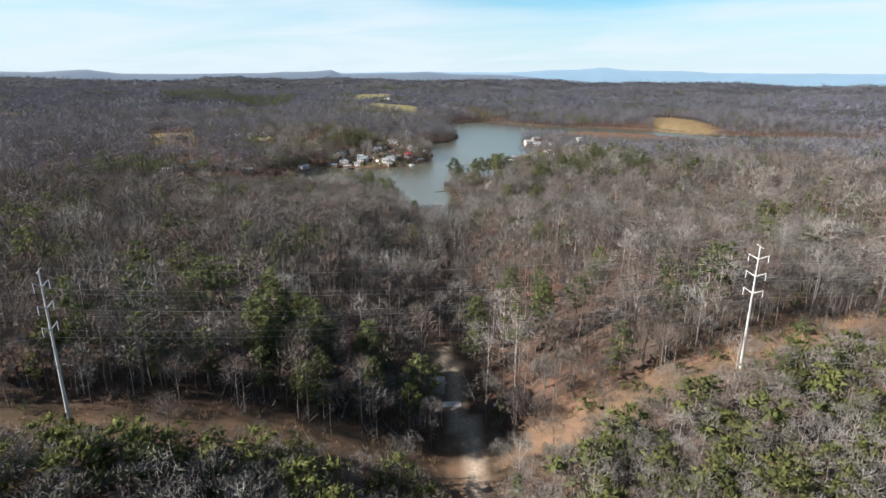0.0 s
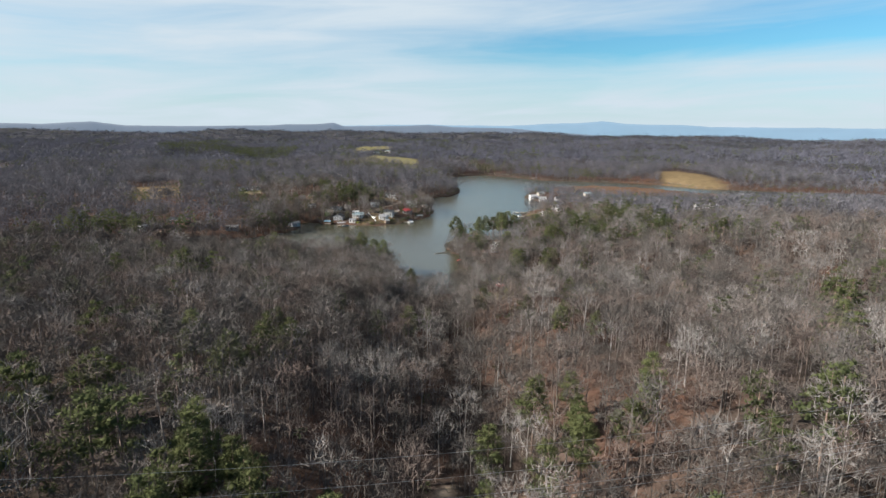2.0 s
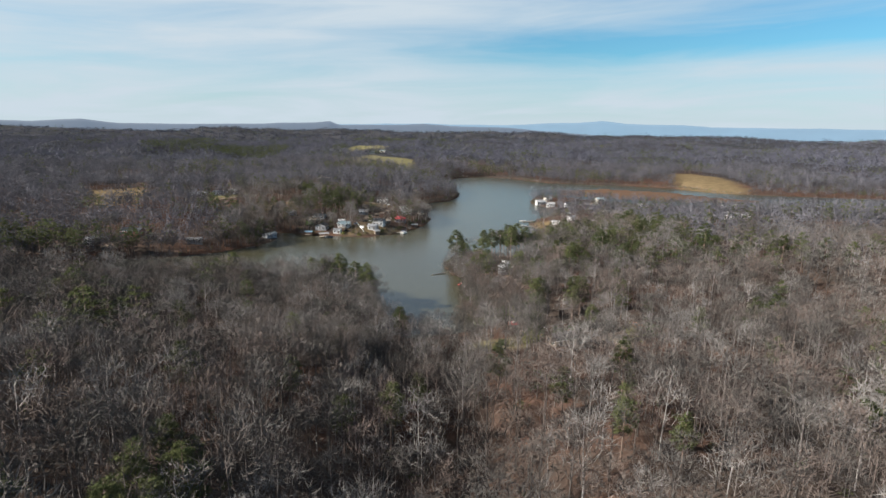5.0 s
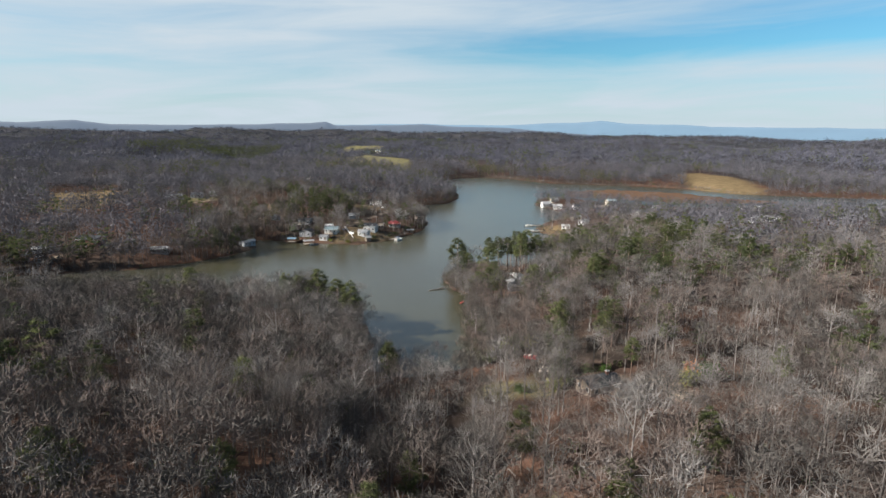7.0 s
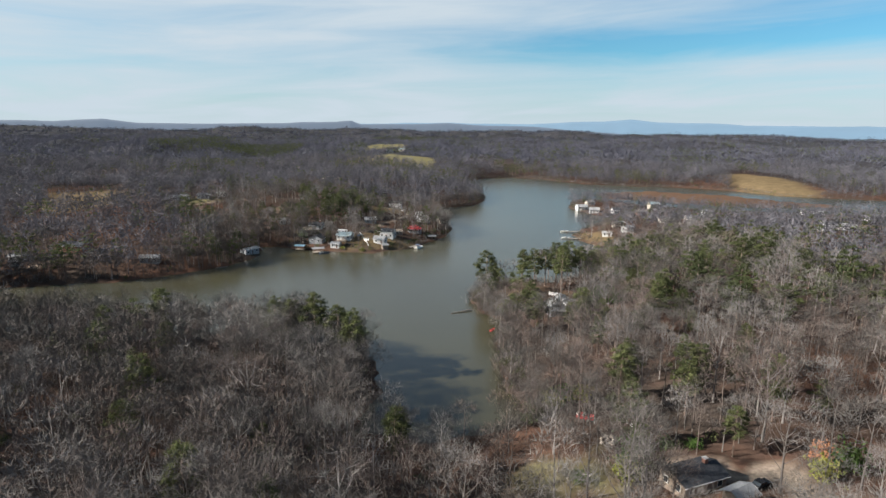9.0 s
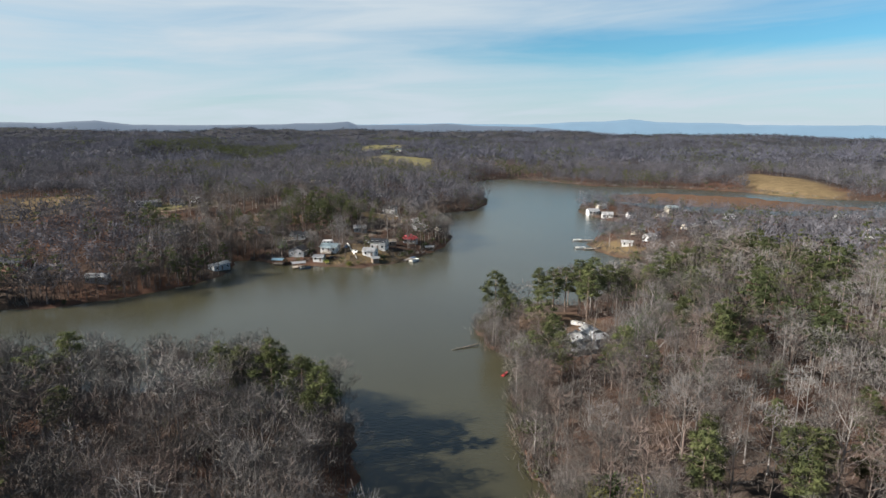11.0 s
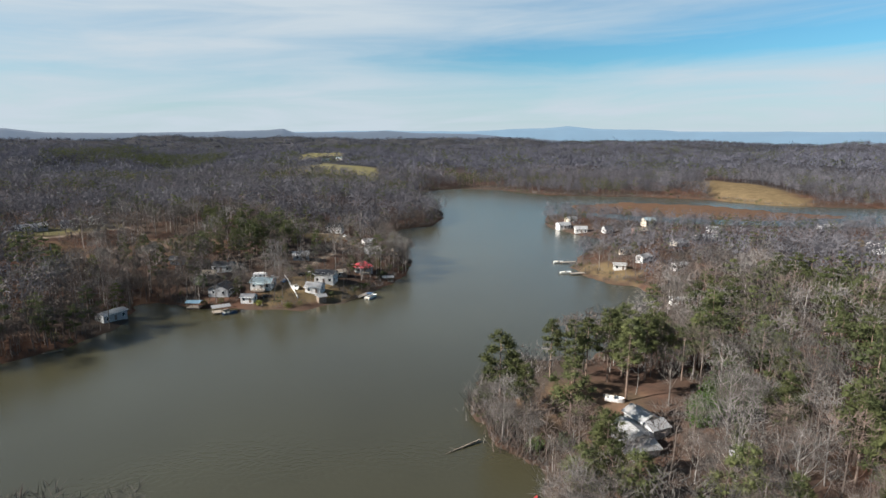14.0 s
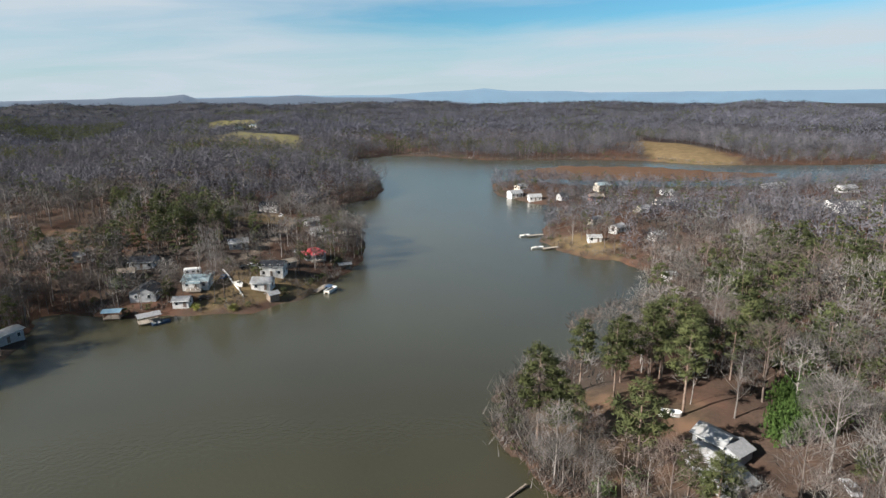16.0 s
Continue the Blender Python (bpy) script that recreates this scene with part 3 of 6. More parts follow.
def bare_tree_shape(r, tall, limbs, twigs, thick=1.0, spread=1.0, sides=5, fine=0.1, rich=True):
    """A leafless broadleaf tree: (trunk, crown) as arrays; boughs rise from the trunk in arcs, and each bears a rounded broom of twigs."""
    bend = r.normal(0, 0.02, (5, 2)).cumsum(0) * tall * 0.4
    zs = np.array([-0.03, 0.22, 0.44, 0.66, 0.90]) * tall
    trunk_pts = np.column_stack([bend[:, 0], bend[:, 1], zs])
    base = tall * 0.0105 * thick
    wood_parts = [tube(trunk_pts, base * np.array([1.25, 0.9, 0.72, 0.42, 0.1]), sides)]
    wide = tall * 0.27 * spread
    crown = []
    for i in range(limbs):
        g = (i + r.uniform(0.1, 0.9)) / limbs
        a = 2.39996 * i + r.uniform(-0.5, 0.5)
        out = wide * (0.12 + 0.68 * math.sqrt(g)) * r.uniform(0.85, 1.12)
        top = tall * (0.87 - 0.34 * g ** 1.5 + r.normal(0, 0.03))
        tip = np.array([math.cos(a) * out, math.sin(a) * out, top])
        f = np.clip((top - out * r.uniform(0.9, 1.4)) / tall - 0.06, 0.24, 0.70)
        p = np.array([np.interp(f * tall, zs, trunk_pts[:, 0]), np.interp(f * tall, zs, trunk_pts[:, 1]), f * tall])
        mid = p + (tip - p) * 0.5 + np.array([math.cos(a), math.sin(a), 0]) * out * 0.14 + r.normal(0, 0.012 * tall, 3)
        rad = base * 0.4
        if rich:
            wood_parts.append(tube([p, mid, tip], [rad, rad * 0.6, 0], 3))
        else:
            wood_parts += [strip(p, mid, rad * 1.6, r), sliver(mid, unit(tip - mid), np.linalg.norm(tip - mid), rad * 1.1, r)]
        ball = wide * r.uniform(0.34, 0.50)
        for k in range(twigs):
            c = 1 - 1.55 * (k + 0.5) / twigs
            b = 2.39996 * k + r.uniform(-0.4, 0.4)
            w = unit(np.array([math.sqrt(1 - c * c) * math.cos(b), math.sqrt(1 - c * c) * math.sin(b), c]) + 0.35 * np.array([math.cos(a), math.sin(a), 0]))
            if k % 4 == 0:
                way = unit(w + np.array([0, 0, 0.2]))
                wood_parts.append(sliver(tip - (tip - mid) * r.uniform(0.1, 0.5), way, ball * r.uniform(1.1, 1.5), rad * 0.55, r))
            crown.append(spray(tip + w * ball * np.array([1, 1, 0.85]) * r.uniform(0.62, 1.08), w, tall * r.uniform(0.075, 0.14), fine * r.uniform(0.7, 1.4), r))
    return gather(wood_parts), gather(crown)


def far_bare_shape(r, tall, n, width, trunk=True, broad=1.0, length=1.0):
    """A leafless tree for the distance: a thin trunk and a domed uneven crown of n sprays of twigs."""
    parts = []
    if trunk:
        parts.append(tube([(0, 0, 0), (r.normal(0, 0.3), r.normal(0, 0.3), tall * 0.7)], [0.15, 0], 3))
    wide = tall * r.uniform(0.24, 0.32) * broad
    ph = r.uniform(0, 6.28, 2)
    for p, w in shell(r, n, wide, 0.22 * tall, 0.93 * tall, 0.10):
        a = math.atan2(w[1], w[0])
        k = 1 + 0.2 * math.sin(3 * a + ph[0]) + 0.12 * math.sin(5 * w[2] + ph[1])
        c = np.array([0, 0, tall * 0.45])
        parts.append(spray(c + (p - c) * k * r.uniform(0.7, 1.0), w, tall * r.uniform(0.10, 0.17) * length, width * r.uniform(0.6, 1.4), r, 0.25, 0.3, 0.22))
    return gather(parts)


def tuft(p, way, size, r, blades, wide=0.3):
    """A clump of needles: blades of triangles round a point."""
    vs, fs = [], []
    for i in range(blades):
        w = unit(way * 0.7 + r.normal(0, 0.75, 3))
        s = unit(np.cross(w, r.normal(size=3)))
        c = p + r.normal(0, 0.36, 3) * size * np.array([1.15, 1.15, 0.6])
        vs += [c - s * size * wide, c + s * size * wide, c + w * size * r.uniform(0.7, 1.2)]
        fs.append((3 * i, 3 * i + 1, 3 * i + 2))
    return np.array(vs), np.array(fs)


PHI = (1 + 5 ** 0.5) / 2
ICO = np.array([(-1, PHI, 0), (1, PHI, 0), (-1, -PHI, 0), (1, -PHI, 0), (0, -1, PHI), (0, 1, PHI), (0, -1, -PHI), (0, 1, -PHI), (PHI, 0, -1), (PHI, 0, 1), (-PHI, 0, -1), (-PHI, 0, 1)]) / 1.902
ICO_F = np.array([(0, 11, 5), (0, 5, 1), (0, 1, 7), (0, 7, 10), (0, 10, 11), (1, 5, 9), (5, 11, 4), (11, 10, 2), (10, 7, 6), (7, 1, 8), (3, 9, 4), (3, 4, 2), (3, 2, 6), (3, 6, 8), (3, 8, 9), (4, 9, 5), (2, 4, 11), (6, 2, 10), (8, 6, 7), (9, 8, 1)])
OCT = np.array([(1, 0, 0), (-1, 0, 0), (0, 1, 0), (0, -1, 0), (0, 0, 1), (0, 0, -1)], float)
OCT_F = np.array([(0, 2, 4), (2, 1, 4), (1, 3, 4), (3, 0, 4), (2, 0, 5), (1, 2, 5), (3, 1, 5), (0, 3, 5)])


def lobe(p, size, r, rich):
    """The dense heart of a needle clump: a small ragged lump."""
    v, f = (ICO, ICO_F) if rich else (OCT, OCT_F)
    q = unit(r.normal(size=3))
    u = unit(np.cross(q, r.normal(size=3)))
    m = np.stack([q, u, np.cross(q, u)])
    return (v @ m) * r.uniform(0.6, 1.3, (len(v), 1)) * size * np.array([1.1, 1.1, 0.68]) + p, f


def pine_shape(r, tall, clumps, blades, low=0.42, wide=0.17, sides=6, blade=0.09, conic=False):
    """A pine: (trunk with limbs, crown); tiered limbs bear rounded masses of needle sprays round a dense heart."""
    lean = r.normal(0, 0.012, 2) * tall
    trunk = [tube([(0, 0, -0.3), (lean[0] * 0.3, lean[1] * 0.3, tall * 0.45), (lean[0], lean[1], tall * 0.97)], [tall * 0.0125, tall * 0.0095, 0], sides)]
    crown = []
    sway = r.uniform(0, 6.28, 3)
    for i in range(clumps):
        g = (i + r.uniform(0.1, 0.9)) / clumps
        f = low + (0.93 - low) * g
        prof = (1 - g) ** 0.8 if conic else math.sin(math.pi * (0.26 + 0.66 * g)) ** 0.9
        a = i * 2.39996 + r.uniform(-0.6, 0.6)
        rad = tall * wide * prof * r.uniform(0.45, 0.95) * (1 + 0.25 * math.sin(2 * a + sway[0] + 5 * g))
        ball = tall * wide * (0.62 / clumps ** 0.2) * (0.6 + 0.55 * prof) * r.uniform(0.7, 1.15)
        root = np.array([lean[0] * f, lean[1] * f, f * tall - rad * 0.35])
        p = np.array([lean[0] * f + rad * math.cos(a), lean[1] * f + rad * math.sin(a), f * tall + rad * 0.05])
        if blades > 30:
            trunk.append(tube([root, p], [tall * 0.0035, 0], 3))
        crown.append(lobe(p, ball * 0.62, r, False))
        for k in range(blades):
            c = 1 - 1.7 * (k + 0.5) / blades
            b = 2.39996 * k + r.uniform(-0.5, 0.5)
            w = np.array([math.sqrt(1 - c * c) * math.cos(b), math.sqrt(1 - c * c) * math.sin(b), c])
            crown.append(spray(p + w * ball * np.array([1.1, 1.1, 0.62]) * r.uniform(0.55, 1.1), w, ball * r.uniform(0.5, 0.85), ball * blade * r.uniform(0.7, 1.4), r, 0.15))
    return gather(trunk), gather(crown)


def plant(name, shapes, mats, xy, z, size, spin, tint, pick, label, category):
    """One stuff object: copies of shapes, each a list of (verts, triangles, material slot), at many places."""
    V, F, I, T = [], [], [], []
    o = 0
    for k, pieces in enumerate(shapes):
        sel = np.nonzero(pick == k)[0]
        if not len(sel):
            continue
        v, f = gather([(p[0], p[1]) for p in pieces])
        idx = np.concatenate([np.full(len(p[1]), p[2]) for p in pieces])
        c, s = np.cos(spin[sel])[:, None], np.sin(spin[sel])[:, None]
        sc = size[sel][:, None]
        X = (v[:, 0] * c - v[:, 1] * s) * sc + xy[sel, 0][:, None]
        Y = (v[:, 0] * s + v[:, 1] * c) * sc + xy[sel, 1][:, None]
        Z = v[:, 2] * sc + z[sel][:, None]
        V.append(np.stack([X, Y, Z], 2).reshape(-1, 3))
        F.append((f[None] + (np.arange(len(sel)) * len(v))[:, None, None]).reshape(-1, 3) + o)
        I.append(np.tile(idx, len(sel)))
        T.append(np.repeat(tint[sel], len(v)))
        o += len(sel) * len(v)
    me = mesh_from(name, np.concatenate(V), np.concatenate(F), mats, np.concatenate(I), {"tint": np.concatenate(T)})
    return tagged(new(name, me), label, category, kind="stuff")


R = np.random.RandomState(11)


def scatter(x0, x1, y0, y1, s):
    """Jittered places, s metres apart."""
    X, Y = np.meshgrid(np.arange(x0, x1, s), np.arange(y0, y1, s))
    p = np.stack([X.ravel(), Y.ravel()], 1)
    return p + R.uniform(-0.48, 0.48, p.shape) * s


# stands of pine: centre, radius along x and y
PINES_CUT = [(-40, 128, 14, 10), (-75, 150, 16, 10), (-22, 112, 15, 9), (-3, 117, 6, 7), (-60, 112, 14, 8), (30, 139, 9, 9), (40, 118, 10, 6), (62, 129, 9, 7),
              (57, 147, 8, 8), (165, 236, 34, 26), (-40, 107, 9, 7), (-113, 153, 12, 10), (52, 89, 9, 6), (62, 93, 12, 6), (-50, 175, 12, 8), (-14, 160, 6, 5), (-78, 186, 12, 8), (-40, 192, 10, 8),
              (47, 153, 9, 7)]
PINES_CAPE = [(150, 470, 36, 26), (115, 455, 20, 14), (62, 402, 22, 12), (88, 418, 18, 14), (72, 384, 16, 10), (40, 385, 12, 8), (96, 392, 16, 12), (173, 388, 30, 16),
              (118.3, 438, 28, 18), (141.3, 401, 22, 16), (133.3, 410, 24, 22), (103.3, 435, 14, 10), (22, 400, 8, 8), (38, 395.7, 8, 6), (91.3, 476, 18, 16), (75.3, 446, 16, 12),
              (73.3, 468, 14, 12)]
PINES_EAST = [(140, 765, 14, 10), (170, 766, 16, 8), (205, 750, 18, 8), (235, 738, 16, 8), (127, 740, 10, 8), (122, 503, 26, 18), (205, 525, 46, 24), (180, 640, 26, 12), (150, 660, 16, 10), (240, 700, 40, 14), (111, 517.5, 16, 14), (164, 535.5, 26, 14), (153.3, 503, 24, 12),
              (132.6, 708.5, 8, 8), (176.6, 692.5, 16, 12), (164, 601.5, 18, 12), (304, 555.5, 60, 24)]
PINES_WEST = [(-98, 628, 24, 26), (-130, 600, 24, 16), (-175, 560, 22, 12), (-150, 700, 50, 14), (-240, 620, 36, 14), (-50, 628, 16, 10), (-90, 655, 30, 10), (-300, 830, 70, 24),
              (-120, 900, 60, 20), (-330, 980, 80, 26), (-211.8, 478.4, 26, 12), (-243.8, 460.4, 26, 14), (-188, 262, 18, 12), (-93.7, 590.7, 12, 10), (-105.4, 633, 16, 14), (-72.7, 594.7, 10, 8),
              (-152, 640, 14, 10), (-105, 280, 16, 12)]
PINES_FAR = [(120, 1230, 90, 26), (420, 1250, 90, 26), (-700, 1100, 120, 40), (60, 1500, 120, 30), (-520, 1520, 150, 50), (-180, 2050, 300, 60), (700, 1500, 120, 60), (480, 2300, 300, 60)]
PINE_STANDS = PINES_CUT + PINES_CAPE + PINES_EAST + PINES_WEST + PINES_FAR


def pine_share(x, y):
    s = np.clip(fbm(x, y, 75, 31, 3) - 0.48, 0, 1) * 0.7 + 0.022
    s = s + np.clip(fbm(x, y, 260, 33, 3) - 0.30, 0, 1) * 1.3 * step(y, 800, 950)
    for cx, cy, rx, ry in PINE_STANDS:
        s = np.maximum(s, 0.58 * np.exp(-(((x - cx) / rx) ** 2 + ((y - cy) / ry) ** 2) * 0.9))
    return s


def stand(p):
    """Keeps the places on open woodland and tells which bear pines."""
    d = shore(p[:, 0], p[:, 1])
    keep = (d > 0.4) & (clearing(p[:, 0], p[:, 1], d) < 0.35)
    p, d = p[keep], d[keep]
    z = height(p[:, 0], p[:, 1], d)
    return p, z, R.uniform(0, 1, len(p)) < pine_share(p[:, 0], p[:, 1])


def seen(p, margin, slope=0.86):
    """The wedge of land ahead of the way."""
    return (np.abs(p[:, 0] + 0.03 * p[:, 1]) < slope * (p[:, 1] + 10) + margin) & (p[:, 1] > 20)


def stature(x, y):
    """How tall the trees grow by place: low on the near side of the cut and on the flat east shore."""
    side = y - (94.5 + 0.2276 * x)
    k = np.where(side < 3, 0.5, np.where(side < 14, 0.8, 1.0))
    k = np.where((x > 105) & (y > 640) & (y < 900), 0.7, k)
    return np.where((x > 85) & (y > 560) & (y <= 640), 0.85, k)


# ---- things: helpers ----
M_WHITE = material("white_siding", (0.60, 0.595, 0.585), 0.7, 1.5, 0.08, (0.50, 0.495, 0.48), 0.1)
M_CREAM = material("cream_siding", (0.62, 0.56, 0.46), 0.7, 1.5, 0.08, (0.55, 0.49, 0.40))
M_GREYWALL = material("grey_siding", (0.34, 0.35, 0.36), 0.7, 1.5, 0.1, (0.28, 0.29, 0.30))
M_BRICK = material("brick_wall", (0.30, 0.15, 0.11), 0.85, 4, 0.3, (0.25, 0.13, 0.10), 0.2)
M_WOODWALL = material("weathered_wood", (0.20, 0.155, 0.12), 0.85, 3, 0.3, (0.26, 0.21, 0.17), 0.2)
M_ROOF_DARK = material("charcoal_shingles", (0.048, 0.052, 0.060), 0.95, 3, 0.35, (0.070, 0.073, 0.080), 0.3, spec=0.1)
M_ROOF_GREY = material("grey_shingles", (0.22, 0.225, 0.235), 0.85, 3, 0.25, (0.28, 0.28, 0.285), 0.3)
M_ROOF_TEAL = material("grey_teal_roof", (0.26, 0.33, 0.35), 0.6, 2, 0.2, (0.21, 0.27, 0.29))
M_ROOF_PALE = material("pale_metal_roof", (0.34, 0.345, 0.35), 0.6, 1.2, 0.18, (0.28, 0.275, 0.265), 0.1, metal=0.15, spec=0.4)
M_ROOF_RED = material("red_metal_roof", (0.50, 0.055, 0.07), 0.45, 1.5, 0.15, (0.42, 0.06, 0.07), spec=0.5)
M_ROOF_TAN = material("tan_shingles", (0.30, 0.25, 0.20), 0.9, 3, 0.25, (0.25, 0.21, 0.17), 0.3)
M_ROOF_BLUE = material("faded_blue_canopy", (0.16, 0.27, 0.36), 0.6, 1.5, 0.2, (0.22, 0.33, 0.40))
M_TRIM = material("white_trim", (0.80, 0.80, 0.78), 0.5, 2, 0.04)
M_PANE = material("window_glass", (0.03, 0.035, 0.04), 0.08, 1, 0.1, spec=0.6)
M_DOOR = material("painted_door", (0.16, 0.12, 0.10), 0.6, 2, 0.15)
M_DECK = material("weathered_decking", (0.30, 0.26, 0.22), 0.9, 4, 0.3, (0.23, 0.20, 0.17), 0.2)
M_STEEL = material("galvanised_steel", (0.46, 0.465, 0.47), 0.55, 2, 0.12, (0.38, 0.385, 0.39), metal=0.4, spec=0.4)
M_CERAMIC = material("insulator", (0.45, 0.47, 0.5), 0.3, 2, 0.1)
M_WIRE = material("conductor", (0.30, 0.31, 0.32), 0.4, 2, 0.1, metal=0.8)
M_HULL = material("white_gelcoat", (0.80, 0.80, 0.79), 0.25, 1, 0.04, spec=0.5)
M_BOATRED = material("red_gelcoat", (0.45, 0.05, 0.05), 0.3, 1, 0.08, spec=0.5)
M_BOATBLUE = material("navy_gelcoat", (0.05, 0.09, 0.16), 0.3, 1, 0.08, spec=0.5)
M_SEAT = material("boat_seat", (0.55, 0.52, 0.46), 0.7, 2, 0.1)
M_CARPAINT = [material("car_paint_" + n, c, 0.25, 1, 0.03, spec=0.6) for n, c in (("white", (0.75, 0.75, 0.75)), ("silver", (0.42, 0.43, 0.45)), ("black", (0.02, 0.02, 0.022)), ("red", (0.28, 0.03, 0.03)), ("blue", (0.05, 0.10, 0.2)))]
M_TYRE = material("tyre", (0.02, 0.02, 0.02), 0.9, 2, 0.2)
M_CONCRETE = material("pale_concrete", (0.46, 0.45, 0.43), 0.9, 2, 0.15, (0.38, 0.37, 0.35), 0.2)
M_LOG = material("dead_wood", (0.24, 0.20, 0.165), 0.95, 2, 0.3, (0.17, 0.14, 0.115), 0.4)
M_STONE = material("field_stone", (0.42, 0.37, 0.31), 0.9, 1.5, 0.3, (0.33, 0.28, 0.23), 0.4)
M_BAMBOO = material("bright_evergreen", (0.066, 0.108, 0.030), 0.8, 0.6, 0.35, (0.042, 0.074, 0.022), per_object=0.25, thin=0.3, spec=0.05)
M_YELLOW = material("yellow_green_leaves", (0.20, 0.20, 0.035), 0.6, 0.6, 0.35, (0.12, 0.14, 0.03), per_object=0.2)
M_RUSSET = material("russet_leaves", (0.30, 0.13, 0.06), 0.7, 0.6, 0.35, (0.2, 0.09, 0.05), per_object=0.2)


def part(name, bm, mat, parent=None, label=""):
    me = bpy.data.meshes.new(name)
    bm.to_mesh(me)
    bm.free()
    me.materials.append(mat)
    ob = new(name, me)
    if parent:
        ob.parent = parent
    if label:
        ob["label"] = label
    return ob


def box(bm, x0, x1, y0, y1, z0, z1):
    v = [bm.verts.new(c) for c in ((x0, y0, z0), (x1, y0, z0), (x1, y1, z0), (x0, y1, z0), (x0, y0, z1), (x1, y0, z1), (x1, y1, z1), (x0, y1, z1))]
    for f in ((3, 2, 1, 0), (4, 5, 6, 7), (0, 1, 5, 4), (1, 2, 6, 5), (2, 3, 7, 6), (3, 0, 4, 7)):
        bm.faces.new([v[i] for i in f])
    return v


def boxes(*dims):
    bm = bmesh.new()
    for d in dims:
        box(bm, *d)
    return bm


def prism(bm, outline, x0, x1):
    """An outline in y, z drawn out along x."""
    a = [bm.verts.new((x0, y, z)) for y, z in outline]
    b = [bm.verts.new((x1, y, z)) for y, z in outline]
    n = len(outline)
    bm.faces.new(a[::-1])
    bm.faces.new(b)
    for i in range(n):
        bm.faces.new((a[i], a[(i + 1) % n], b[(i + 1) % n], b[i]))


def post(bm, p0, p1, r0, r1, sides=6):
    p0, p1 = Vector(p0), Vector(p1)
    t = (p1 - p0).normalized()
    u = t.orthogonal().normalized()
    w = t.cross(u)
    ring = []
    for p, r in ((p0, r0), (p1, r1)):
        ring.append([bm.verts.new(p + (u * math.cos(a) + w * math.sin(a)) * r) for a in (2 * math.pi * k / sides for k in range(sides))])
    for k in range(sides):
        bm.faces.new((ring[0][k], ring[0][(k + 1) % sides], ring[1][(k + 1) % sides], ring[1][k]))
    bm.faces.new(ring[0][::-1])
    bm.faces.new(ring[1])


def posts(*rods, sides=6):
    bm = bmesh.new()
    for r in rods:
        post(bm, *r, sides)
    return bm


def at(ob, x, y, rot=0, z=None, lift=0.0):
    ob.matrix_basis = pose(x, y, (ground_z(x, y) if z is None else z) + lift, 0, 0, rot)
    return ob


def window(parent, x, y, z, w, h, facing):
    """A framed window on a wall: facing is the wall's outward axis."""
    t = 0.06
    if facing in ("-y", "+y"):
        s = -1 if facing == "-y" else 1
        f = boxes((x - w / 2 - 0.08, x + w / 2 + 0.08, min(y, y + s * t), max(y, y + s * t), z - 0.08, z + h + 0.08))
        g = boxes((x - w / 2, x + w / 2, min(y + s * 0.02, y + s * (t + 0.02)), max(y + s * 0.02, y + s * (t + 0.02)), z, z + h))
    else:
        s = -1 if facing == "-x" else 1
        f = boxes((min(x, x + s * t), max(x, x + s * t), y - w / 2 - 0.08, y + w / 2 + 0.08, z - 0.08, z + h + 0.08))
        g = boxes((min(x + s * 0.02, x + s * (t + 0.02)), max(x + s * 0.02, x + s * (t + 0.02)), y - w / 2, y + w / 2, z, z + h))
    o = part("window", f, M_TRIM, parent)
    part("pane", g, M_PANE, o)


